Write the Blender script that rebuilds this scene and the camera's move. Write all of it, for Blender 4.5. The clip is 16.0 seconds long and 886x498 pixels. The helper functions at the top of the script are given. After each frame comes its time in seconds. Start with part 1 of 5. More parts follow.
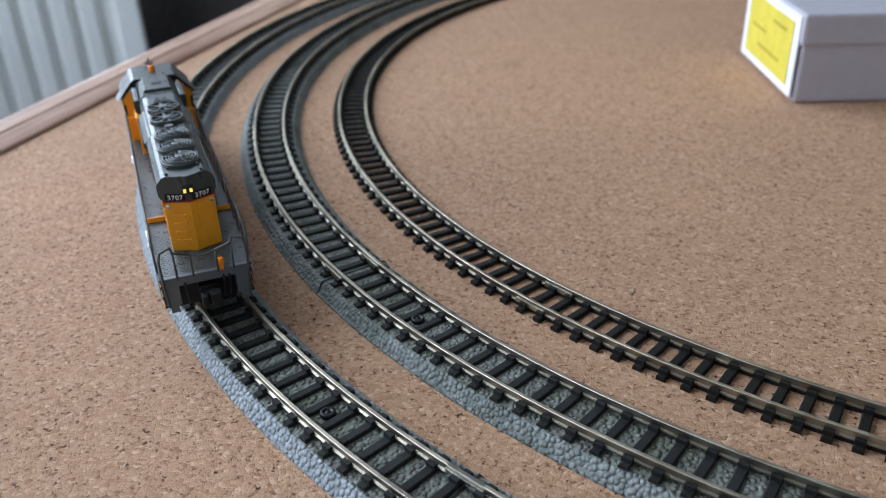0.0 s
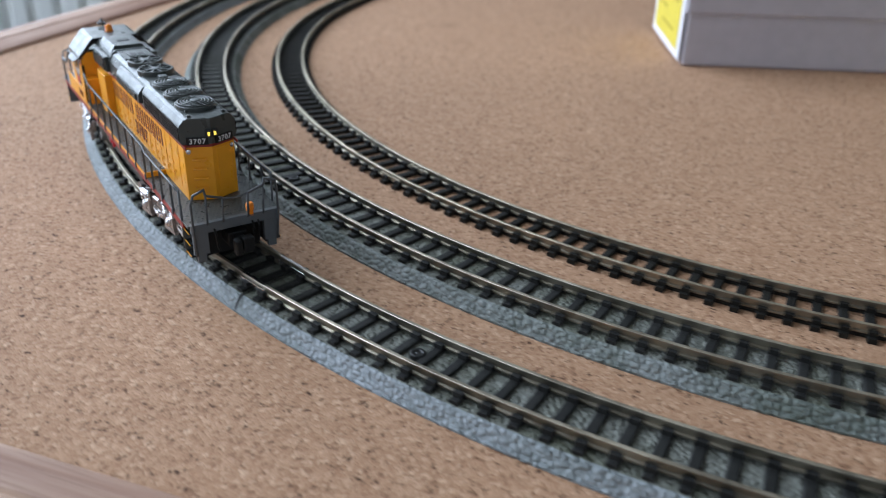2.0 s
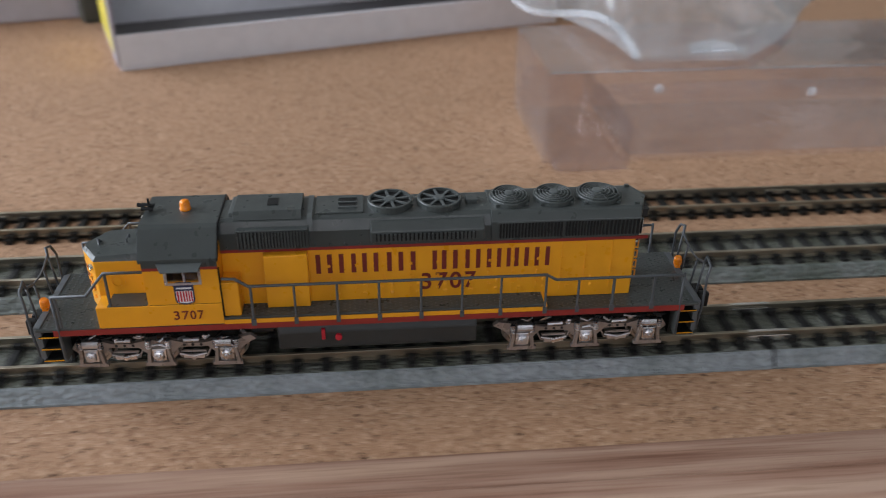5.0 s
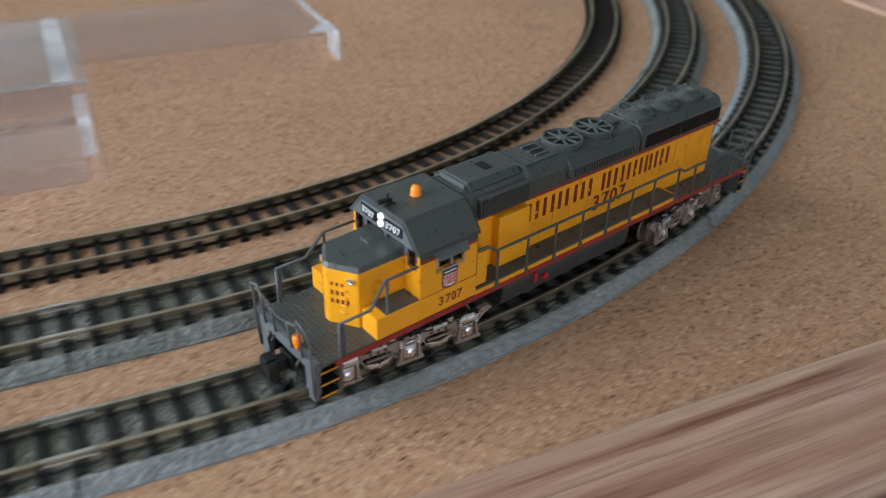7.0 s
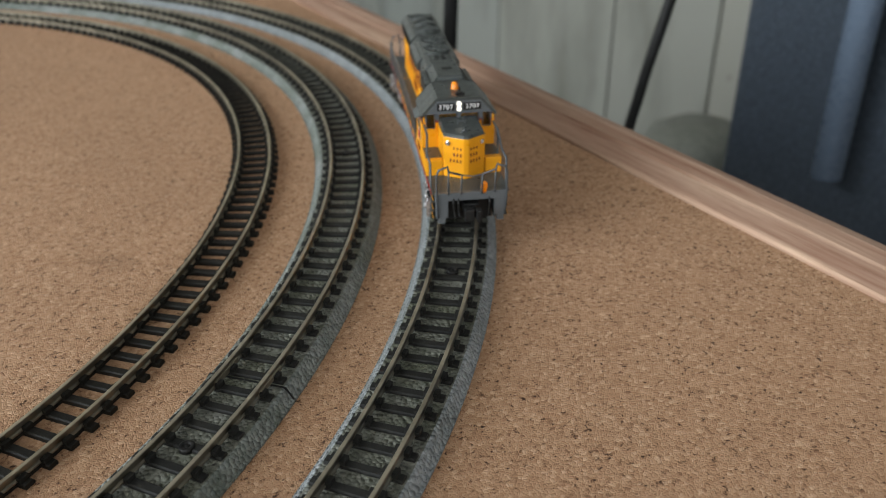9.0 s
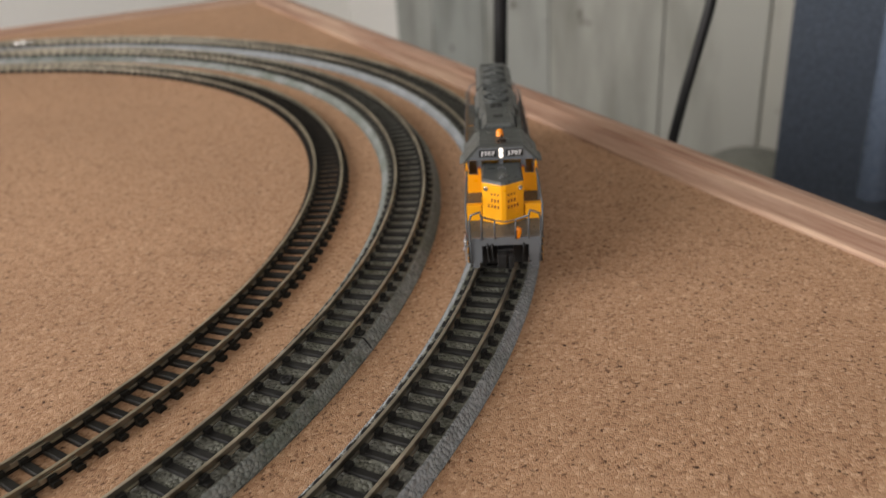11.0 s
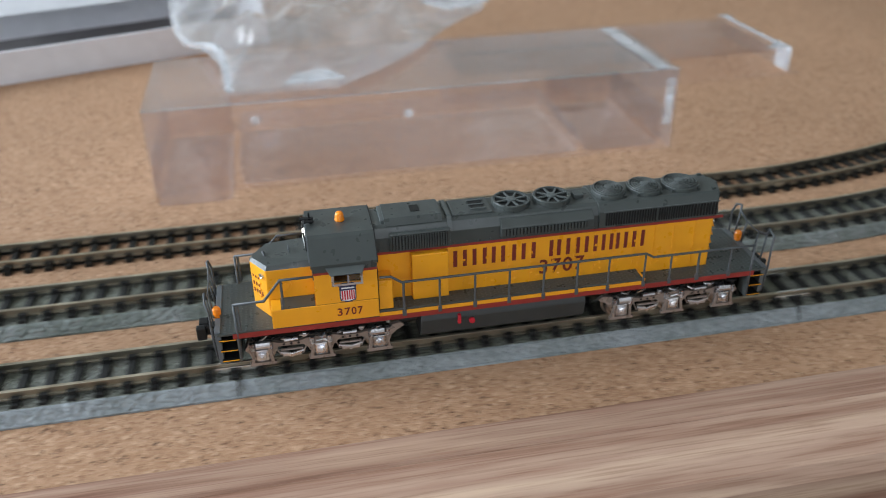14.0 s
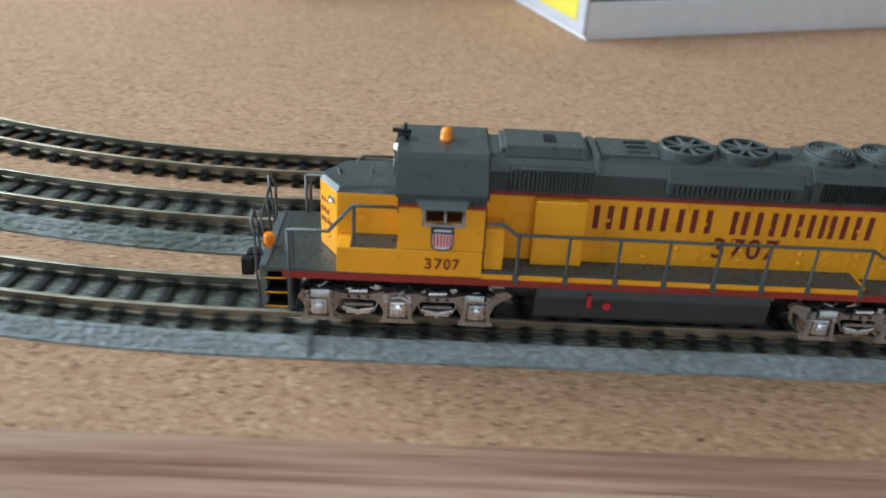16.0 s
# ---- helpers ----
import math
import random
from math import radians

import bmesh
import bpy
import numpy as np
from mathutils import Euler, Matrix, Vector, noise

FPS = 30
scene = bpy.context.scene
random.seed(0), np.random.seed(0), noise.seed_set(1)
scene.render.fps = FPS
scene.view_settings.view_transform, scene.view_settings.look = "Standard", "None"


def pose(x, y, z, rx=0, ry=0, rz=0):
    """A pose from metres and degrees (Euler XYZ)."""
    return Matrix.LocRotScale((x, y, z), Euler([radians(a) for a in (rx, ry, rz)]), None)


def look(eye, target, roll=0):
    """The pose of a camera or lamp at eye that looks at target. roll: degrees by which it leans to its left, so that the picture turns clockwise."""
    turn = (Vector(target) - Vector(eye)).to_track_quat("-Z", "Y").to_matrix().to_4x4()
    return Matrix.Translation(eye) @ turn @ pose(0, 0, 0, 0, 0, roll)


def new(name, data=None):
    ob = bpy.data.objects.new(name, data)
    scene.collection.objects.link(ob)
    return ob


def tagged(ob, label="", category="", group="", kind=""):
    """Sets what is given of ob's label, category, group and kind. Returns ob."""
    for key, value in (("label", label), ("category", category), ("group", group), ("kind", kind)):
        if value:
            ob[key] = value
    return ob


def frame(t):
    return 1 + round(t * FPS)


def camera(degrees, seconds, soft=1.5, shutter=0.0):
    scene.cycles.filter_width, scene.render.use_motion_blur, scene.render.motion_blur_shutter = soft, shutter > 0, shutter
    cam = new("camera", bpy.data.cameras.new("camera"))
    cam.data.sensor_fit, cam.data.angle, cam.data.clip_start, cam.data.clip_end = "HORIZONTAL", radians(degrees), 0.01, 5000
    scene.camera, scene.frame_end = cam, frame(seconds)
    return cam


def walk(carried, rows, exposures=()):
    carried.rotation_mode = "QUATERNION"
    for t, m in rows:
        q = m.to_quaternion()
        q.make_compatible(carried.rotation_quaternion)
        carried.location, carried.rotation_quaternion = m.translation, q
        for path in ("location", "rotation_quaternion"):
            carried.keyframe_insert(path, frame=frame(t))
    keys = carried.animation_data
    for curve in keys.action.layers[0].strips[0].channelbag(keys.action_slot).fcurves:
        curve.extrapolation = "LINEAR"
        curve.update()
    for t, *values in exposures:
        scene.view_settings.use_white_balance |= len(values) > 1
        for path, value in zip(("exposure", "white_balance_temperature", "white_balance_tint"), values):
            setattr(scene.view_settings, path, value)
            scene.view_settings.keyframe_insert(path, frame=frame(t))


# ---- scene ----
MM = 0.001
FOV = 55.5

# camera path: seconds, place in millimetres, Euler angles in degrees
PATH = [
    (0.0, -294.0, -66.4, 105.2, 61.07, 1.81, 17.45),
    (0.5, -294.1, -67.0, 103.8, 61.55, 1.64, 18.05),
    (1.0, -287.7, -79.0, 101.5, 62.49, 1.05, 18.84),
    (1.5, -277.5, -89.7, 93.9, 63.01, 0.04, 18.94),
    (2.0, -245.2, -104.4, 90.8, 62.39, -1.41, 19.35),
    (2.5, -225.4, -116.6, 98.7, 62.92, -2.65, 16.93),
    (3.0, -212.2, -122.0, 96.8, 61.95, -2.23, 12.43),
    (3.5, -184.9, -135.2, 98.9, 61.98, -1.55, 5.87),
    (6.0, 97.8, -136.8, 105.3, 57.95, -0.54, -12.76),
    (6.5, 146.7, -125.6, 108.5, 56.69, -1.26, -19.02),
    (7.0, 196.0, -112.2, 104.6, 57.30, -1.57, -24.40),
    (7.5, 260.9, -94.2, 104.9, 57.94, 0.02, -26.89),
    (8.0, 301.5, -69.3, 104.7, 58.12, -0.09, -29.65),
    (8.5, 332.6, -36.5, 113.4, 59.81, -0.79, -31.58),
    (9.0, 344.2, -33.3, 106.9, 60.77, 0.36, -30.97),
    (11.5, 309.2, -90.9, 106.4, 64.62, 3.19, -27.71),
    (12.0, 252.8, -122.4, 111.2, 63.45, 1.98, -27.36),
    (12.5, 192.6, -149.0, 124.5, 60.05, 1.02, -24.10),
    (13.0, 154.7, -165.1, 120.1, 60.42, 0.61, -20.14),
    (13.5, 119.9, -159.6, 121.4, 59.02, 1.15, -15.39),
    (14.0, 70.7, -153.8, 114.1, 60.30, 0.69, -11.47),
    (14.5, 10.4, -137.5, 106.7, 60.32, 0.31, -8.51),
    (15.0, -46.7, -130.4, 99.0, 59.86, -0.53, -5.12),
    (15.5, -116.9, -125.1, 93.3, 61.30, -1.58, -1.49),
    (15.8, -152.5, -120.5, 82.0, 61.18, -2.45, -0.55),
    (16.0, -175.0, -118.5, 80.7, 61.15, -2.88, 0.01),
]
cam = camera(FOV, 16.0, soft=0.9, shutter=0.3)
cam.data.dof.use_dof = True
cam.data.dof.focus_distance = 0.163
cam.data.dof.aperture_fstop = 22.0
walk(cam, [(r[0], pose(r[1] * MM, r[2] * MM, r[3] * MM, r[4], r[5], r[6])) for r in PATH],
     exposures=[(0.0, -0.54, 5800, 10), (2.0, -0.45, 5850, 10), (3.5, -0.35, 6000, 11), (6.0, -0.13, 6600, 15), (6.5, 0.10, 6250, 10), (7.0, 0.19, 6250, 9), (8.0, 0.25, 6450, 9), (9.0, 0.23, 6850, 9), (11.5, 0.31, 7700, 20), (12.5, 0.30, 7150, 13), (13.0, 0.23, 6800, 11), (14.0, 0.23, 6250, 8), (14.5, -0.02, 6200, 7), (15.0, -0.05, 6050, 4), (16.0, -0.06, 5950, 0)])

# ---- light: daylight from the window over the radiator, on the left of the board ----
world = bpy.data.worlds.new("sky")
scene.world = world
world.use_nodes = True
wn = world.node_tree.nodes
sky = wn.new("ShaderNodeTexSky")
sky.sky_type = "NISHITA"
sky.sun_disc = False
sky.sun_elevation = radians(35)
sky.sun_rotation = radians(200)
world.node_tree.links.new(sky.outputs[0], wn["Background"].inputs[0])
wn["Background"].inputs[1].default_value = 0.1


def area(name, m, sx, sy, power, colour):
    data = bpy.data.lights.new(name, "AREA")
    data.shape, data.size, data.size_y, data.energy, data.color = "RECTANGLE", sx, sy, power, colour
    ob = new(name, data)
    ob.matrix_basis = m
    return ob


ROOM = dict(x0=-1.30, x1=1.25, y0=-1.9, y1=2.3, z0=-0.76, z1=1.70)
area("window_light", look((ROOM["x0"] + 0.02, 0.30, 0.58), (0.0, 0.30, 0.0)), 1.6, 1.05, 47.5, (0.84, 0.92, 1.0))
# unseen fill lamp at the back, added to lift the near sides
area("window_light_back", look((0.1, ROOM["y0"] + 0.02, 0.85), (0.1, 0.2, 0.0)), 1.6, 1.15, 6.6, (0.96, 0.97, 1.0))

# ---- materials ----


def material(name, base=(0.5, 0.5, 0.5), rough=0.5, metal=0.0, spec=0.5):
    m = bpy.data.materials.new(name)
    m.use_nodes = True
    b = m.node_tree.nodes["Principled BSDF"]
    b.inputs["Base Color"].default_value = (*base, 1)
    b.inputs["Roughness"].default_value = rough
    b.inputs["Metallic"].default_value = metal
    b.inputs["Specular IOR Level"].default_value = spec
    return m


def node(m, kind, **values):
    n = m.node_tree.nodes.new(kind)
    for key, value in values.items():
        n.inputs[key].default_value = value
    return n


def wire(m, a, b):
    m.node_tree.links.new(a, b)


def bsdf(m):
    return m.node_tree.nodes["Principled BSDF"]


def coords(m, scale=(1, 1, 1), rot=(0, 0, 0)):
    tc = node(m, "ShaderNodeTexCoord")
    mp = node(m, "ShaderNodeMapping")
    mp.inputs["Scale"].default_value = scale
    mp.inputs["Rotation"].default_value = rot
    wire(m, tc.outputs["Object"], mp.inputs["Vector"])
    return mp.outputs["Vector"]


def noise_tex(m, vec, scale, detail=3.0, rough=0.55):
    n = node(m, "ShaderNodeTexNoise", Scale=scale, Detail=detail, Roughness=rough)
    wire(m, vec, n.inputs["Vector"])
    return n.outputs["Fac"]


def ramp(m, fac, stops):
    r = node(m, "ShaderNodeValToRGB")
    e = r.color_ramp.elements
    while len(e) < len(stops):
        e.new(0.5)
    for el, (p, c) in zip(e, stops):
        el.position, el.color = p, (*c, 1)
    wire(m, fac, r.inputs["Fac"])
    return r.outputs["Color"]


def mix(m, fac, a, b, kind="MIX"):
    n = node(m, "ShaderNodeMix")
    n.data_type, n.blend_type = "RGBA", kind
    for sock, val in ((n.inputs[0], fac), (n.inputs[6], a), (n.inputs[7], b)):
        if hasattr(val, "links"):
            wire(m, val, sock)
        else:
            sock.default_value = val if isinstance(val, float) else (*val, 1)
    return n.outputs[2]


def bump(m, height, strength, distance):
    b = node(m, "ShaderNodeBump", Strength=strength, Distance=distance)
    wire(m, height, b.inputs["Height"])
    wire(m, b.outputs["Normal"], bsdf(m).inputs["Normal"])


def paint(name, base, rough=0.45, vary=0.12, spec=0.5, grain=2500.0):
    """Model paint: faint mottling, fine orange-peel relief."""
    m = material(name, base, rough, 0.0, spec)
    v = coords(m)
    dark = tuple(c * (1 - vary) for c in base)
    light = tuple(min(1, c * (1 + vary)) for c in base)
    wire(m, ramp(m, noise_tex(m, v, 160, 4), [(0.3, dark), (0.7, light)]), bsdf(m).inputs["Base Color"])
    wire(m, ramp(m, noise_tex(m, v, 420, 2), [(0.3, (rough - 0.08,) * 3), (0.7, (rough + 0.1,) * 3)]), bsdf(m).inputs["Roughness"])
    bump(m, noise_tex(m, v, grain, 2), 0.12, 0.0002)
    return m


def make_cork():
    m = material("cork", rough=0.82, spec=0.3)
    v = coords(m)
    warp = node(m, "ShaderNodeTexNoise", Scale=700.0, Detail=3.0)
    wire(m, v, warp.inputs["Vector"])
    off = node(m, "ShaderNodeVectorMath")
    off.operation = "MULTIPLY_ADD"
    off.inputs[1].default_value = (0.0011, 0.0011, 0.0011)
    wire(m, warp.outputs["Color"], off.inputs[0])
    wire(m, v, off.inputs[2])
    cells = node(m, "ShaderNodeTexVoronoi", Scale=1350.0, Randomness=1.0)
    wire(m, off.outputs[0], cells.inputs["Vector"])
    sep = node(m, "ShaderNodeSeparateColor")
    wire(m, cells.outputs["Color"], sep.inputs[0])
    grains = ramp(m, sep.outputs[0], [(0.0, (0.27, 0.142, 0.08)), (0.08, (0.395, 0.224, 0.128)), (0.5, (0.45, 0.268, 0.159)), (0.88, (0.50, 0.309, 0.19)), (1.0, (0.60, 0.40, 0.262))])
    fine = ramp(m, noise_tex(m, v, 4200, 3), [(0.30, (0.80, 0.78, 0.76)), (0.58, (1.04, 1.04, 1.04))])
    col = mix(m, 1.0, grains, fine, "MULTIPLY")
    flecks = ramp(m, noise_tex(m, off.outputs[0], 820, 5, 0.72), [(0.355, (0.07, 0.034, 0.02)), (0.40, (0.78, 0.74, 0.70)), (0.46, (1, 1, 1))])
    col = mix(m, 0.95, col, flecks, "MULTIPLY")
    pale = ramp(m, noise_tex(m, off.outputs[0], 1500, 2, 0.6), [(0.64, (1, 1, 1)), (0.74, (1.22, 1.2, 1.17))])
    col = mix(m, 1.0, col, pale, "MULTIPLY")
    big = ramp(m, noise_tex(m, v, 7, 4), [(0.3, (0.90, 0.89, 0.88)), (0.7, (1.06, 1.05, 1.04))])
    stain = ramp(m, noise_tex(m, v, 34, 3), [(0.24, (0.72, 0.70, 0.69)), (0.33, (1, 1, 1))])
    col = mix(m, 1.0, col, stain, "MULTIPLY")
    wire(m, mix(m, 1.0, col, big, "MULTIPLY"), bsdf(m).inputs["Base Color"])
    edge = node(m, "ShaderNodeTexVoronoi", Scale=1350.0)
    edge.feature = "DISTANCE_TO_EDGE"
    wire(m, off.outputs[0], edge.inputs["Vector"])
    h = mix(m, 0.5, ramp(m, edge.outputs["Distance"], [(0.0, (0, 0, 0)), (0.2, (1, 1, 1))]), noise_tex(m, v, 1500, 3))
    bump(m, h, 0.5, 0.0004)
    return m


def make_wood(name, along, tone=1.0):
    """Reddish beech-like moulding with streaked grain; along is the axis of the grain."""
    m = material(name, rough=0.6, spec=0.25)
    axis = "xyz".index(along)

    def streaks(across, length, scale, detail):
        sc = [across] * 3
        sc[axis] = length
        return noise_tex(m, coords(m, tuple(sc)), scale, detail, 0.6)

    a = streaks(52.0, 2.6, 4.0, 7)
    b = streaks(420.0, 10.0, 5.0, 3)
    c = streaks(24.0, 0.9, 3.0, 4)
    col = ramp(m, a, [(0.30, (0.19 * tone, 0.085 * tone, 0.052 * tone)), (0.42, (0.34 * tone, 0.20 * tone, 0.14 * tone)), (0.53, (0.42 * tone, 0.275 * tone, 0.20 * tone)), (0.70, (0.55 * tone, 0.39 * tone, 0.28 * tone))])
    band = ramp(m, c, [(0.35, (0.74, 0.66, 0.62)), (0.6, (1.1, 1.1, 1.1))])
    col = mix(m, 1.0, col, band, "MULTIPLY")
    pores = ramp(m, b, [(0.34, (0.70, 0.64, 0.60)), (0.5, (1, 1, 1))])
    wire(m, mix(m, 0.8, col, pores, "MULTIPLY"), bsdf(m).inputs["Base Color"])
    wire(m, ramp(m, a, [(0.3, (0.68,) * 3), (0.7, (0.52,) * 3)]), bsdf(m).inputs["Roughness"])
    bump(m, b, 0.2, 0.0002)
    return m


def make_panel(name):
    """Off-white painted board, each its own tone, with grime and dark knots."""
    m = material(name, rough=0.6, spec=0.3)
    v = coords(m)
    info = node(m, "ShaderNodeObjectInfo")
    tone = ramp(m, info.outputs["Random"], [(0.0, (0.26, 0.29, 0.28)), (0.5, (0.36, 0.355, 0.31)), (1.0, (0.31, 0.33, 0.31))])
    grime = ramp(m, noise_tex(m, coords(m, (1, 1, 0.35)), 9, 4), [(0.32, (0.62, 0.62, 0.60)), (0.55, (1, 1, 1))])
    knots = ramp(m, noise_tex(m, v, 14, 2), [(0.22, (0.25, 0.21, 0.17)), (0.31, (1, 1, 1))])
    col = mix(m, 1.0, mix(m, 1.0, tone, grime, "MULTIPLY"), knots, "MULTIPLY")
    wire(m, col, bsdf(m).inputs["Base Color"])
    bump(m, noise_tex(m, coords(m, (1, 1, 0.1)), 60, 3), 0.2, 0.001)
    return m


def make_ballast(name, low, high, moss):
    """Moulded pebbles about a millimetre across; moss is the tint of the grime."""
    m = material(name, rough=0.7, spec=0.4)
    v = coords(m)
    vor = node(m, "ShaderNodeTexVoronoi", Scale=980.0, Randomness=0.75)
    wire(m, v, vor.inputs["Vector"])
    sep = node(m, "ShaderNodeSeparateColor")
    wire(m, vor.outputs["Color"], sep.inputs[0])
    stones = ramp(m, sep.outputs[0], [(0.0, low), (1.0, high)])
    pits = ramp(m, vor.outputs["Distance"], [(0.35, (1, 1, 1)), (0.75, (0.88, 0.88, 0.88))])
    col = mix(m, 1.0, stones, pits, "MULTIPLY")
    dirt = ramp(m, noise_tex(m, v, 60, 5, 0.65), [(0.34, moss), (0.62, (1.05, 1.05, 1.05))])
    wire(m, mix(m, 1.0, col, dirt, "MULTIPLY"), bsdf(m).inputs["Base Color"])
    bump(m, mix(m, 0.25, ramp(m, vor.outputs["Distance"], [(0.0, (1, 1, 1)), (0.3, (0.86, 0.86, 0.86)), (0.7, (0, 0, 0))]), noise_tex(m, v, 900, 4, 0.6)), 0.95, 0.0007)
    return m


def make_sleeper(name, base):
    m = material(name, base, 0.65, 0.0, 0.28)
    v = coords(m)
    info = node(m, "ShaderNodeObjectInfo")
    tone = ramp(m, info.outputs["Random"], [(0.0, tuple(c * 0.75 for c in base)), (1.0, tuple(c * 1.3 for c in base))])
    dust = ramp(m, noise_tex(m, v, 900, 3), [(0.4, (0.8, 0.8, 0.8)), (0.8, (1.6, 1.6, 1.55))])
    wire(m, mix(m, 1.0, tone, dust, "MULTIPLY"), bsdf(m).inputs["Base Color"])
    bump(m, noise_tex(m, coords(m, (1, 5, 1)), 1200, 2), 0.3, 0.0003)
    return m


def make_rail(name, base, rough):
    m = material(name, base, rough, 1.0)
    v = coords(m)
    wire(m, ramp(m, noise_tex(m, v, 90, 5), [(0.3, tuple(c * 0.6 for c in base)), (0.7, tuple(min(1, c * 1.25) for c in base))]), bsdf(m).inputs["Base Color"])
    wire(m, ramp(m, noise_tex(m, v, 300, 3), [(0.3, (rough - 0.1,) * 3), (0.7, (rough + 0.15,) * 3)]), bsdf(m).inputs["Roughness"])
    return m


def make_clear(name, tint=(0.96, 0.95, 0.97), gloss=0.9, rough=0.06):
    m = bpy.data.materials.new(name)
    m.use_nodes = True
    nt = m.node_tree
    nt.nodes.remove(nt.nodes["Principled BSDF"])
    out = nt.nodes["Material Output"]
    tr = node(m, "ShaderNodeBsdfTransparent")
    tr.inputs[0].default_value = (*tint, 1)
    gl = node(m, "ShaderNodeBsdfGlossy", Roughness=rough)
    fr = node(m, "ShaderNodeFresnel", IOR=1.5)
    mul = node(m, "ShaderNodeMath")
    mul.operation = "MULTIPLY"
    mul.inputs[1].default_value = gloss
    wire(m, fr.outputs[0], mul.inputs[0])
    ms = node(m, "ShaderNodeMixShader")
    wire(m, mul.outputs[0], ms.inputs[0])
    wire(m, tr.outputs[0], ms.inputs[1])
    wire(m, gl.outputs[0], ms.inputs[2])
    wire(m, ms.outputs[0], out.inputs["Surface"])
    n = noise_tex(m, coords(m), 60, 3)
    b = node(m, "ShaderNodeBump", Strength=0.25, Distance=0.003)
    wire(m, n, b.inputs["Height"])
    wire(m, b.outputs["Normal"], gl.inputs["Normal"])
    return m


def make_film(name, low=0.05, high=0.30, tint=(0.95, 0.95, 0.95), gloss=1.4):
    """Milky crinkled film: partly clear, partly white, with a gloss."""
    m = make_clear(name, tint, gloss, 0.12)
    nt = m.node_tree
    out = nt.nodes["Material Output"]
    old = out.inputs["Surface"].links[0].from_socket
    milk = node(m, "ShaderNodeBsdfTranslucent")
    milk.inputs[0].default_value = (0.85, 0.86, 0.88, 1)
    white = node(m, "ShaderNodeBsdfDiffuse")
    white.inputs[0].default_value = (0.85, 0.86, 0.88, 1)
    both = node(m, "ShaderNodeMixShader")
    both.inputs[0].default_value = 0.5
    wire(m, milk.outputs[0], both.inputs[1])
    wire(m, white.outputs[0], both.inputs[2])
    top = node(m, "ShaderNodeMixShader")
    wire(m, ramp(m, noise_tex(m, coords(m), 45, 3), [(0.35, (low,) * 3), (0.7, (high,) * 3)]), top.inputs[0])
    wire(m, old, top.inputs[1])
    wire(m, both.outputs[0], top.inputs[2])
    wire(m, top.outputs[0], out.inputs["Surface"])
    return m


def glow(name, colour, strength):
    m = material(name, colour, 0.2)
    bsdf(m).inputs["Emission Color"].default_value = (*colour, 1)
    bsdf(m).inputs["Emission Strength"].default_value = strength
    return m


CORK = make_cork()
WOOD_X = make_wood("beech_moulding_x", "x", 1.0)
WOOD_Y = make_wood("beech_moulding_y", "y", 1.0)
BALLAST = make_ballast("ballast_plastic", (0.235, 0.256, 0.266), (0.33, 0.356, 0.372), (0.78, 0.80, 0.77))
BALLAST_OLD = make_ballast("grimy_ballast_plastic", (0.175, 0.19, 0.18), (0.27, 0.29, 0.28), (0.55, 0.60, 0.52))
BALLAST_BED = make_ballast("dark_olive_ballast", (0.135, 0.14, 0.12), (0.215, 0.22, 0.195), (0.62, 0.64, 0.52))
SLEEPER = make_sleeper("sleeper_plastic", (0.014, 0.014, 0.013))
SLEEPER_BROWN = make_sleeper("sleeper_brown_plastic", (0.009, 0.008, 0.006))
RAIL = make_rail("nickel_silver_rail", (0.46, 0.41, 0.32), 0.46)
RAIL_OLD = make_rail("tarnished_brass_rail", (0.47, 0.415, 0.31), 0.46)
RAIL_SIDE = make_rail("tarnished_rail_web", (0.34, 0.305, 0.24), 0.42)
JOINER = material("joiner_metal", (0.85, 0.84, 0.82), 0.22, 1.0)
YELLOW = paint("armour_yellow_paint", (0.82, 0.345, 0.010), 0.34, 0.05)
GREY = paint("dark_grey_paint", (0.051, 0.058, 0.055), 0.33, 0.10)
GREY_LIGHT = paint("mid_grey_paint", (0.080, 0.090, 0.088), 0.42, 0.08)
RED = paint("red_stripe_paint", (0.26, 0.022, 0.016), 0.45, 0.08)
LETTER = paint("maroon_lettering", (0.165, 0.016, 0.011), 0.5, 0.05)
BLACK = paint("black_plastic", (0.010, 0.010, 0.010), 0.45, 0.2, 0.3)
TANK = paint("charcoal_plastic", (0.034, 0.038, 0.038), 0.42, 0.1)
SILVER = make_rail("chromed_plastic", (0.70, 0.70, 0.73), 0.27)
FRAME_TAN = paint("silvered_tan_plastic", (0.29, 0.24, 0.21), 0.30, 0.10)
bsdf(FRAME_TAN).inputs["Metallic"].default_value = 0.35
STEEL = material("wheel_steel", (0.45, 0.42, 0.40), 0.3, 1.0)
ORANGE = paint("orange_plastic", (0.85, 0.24, 0.008), 0.25, 0.05)
PILOT_GREY = paint("pale_grey_paint", (0.098, 0.108, 0.116), 0.42, 0.08)
RAIL_GREY = paint("handrail_grey", (0.070, 0.077, 0.083), 0.45, 0.05)
WHITE = paint("white_paint", (0.75, 0.75, 0.75), 0.5, 0.03)
BLUE = paint("emblem_blue", (0.014, 0.022, 0.07), 0.45, 0.03)
EMBLEM_RED = paint("emblem_red", (0.50, 0.015, 0.03), 0.45, 0.03)
GLASS = make_clear("cab_glass", (0.80, 0.82, 0.82), 1.2, 0.05)
LENS = glow("lit_headlamp_lens", (1.0, 0.72, 0.10), 1.6)
LENS_WHITE = glow("lit_marker_lens", (0.9, 0.88, 0.80), 1.1)
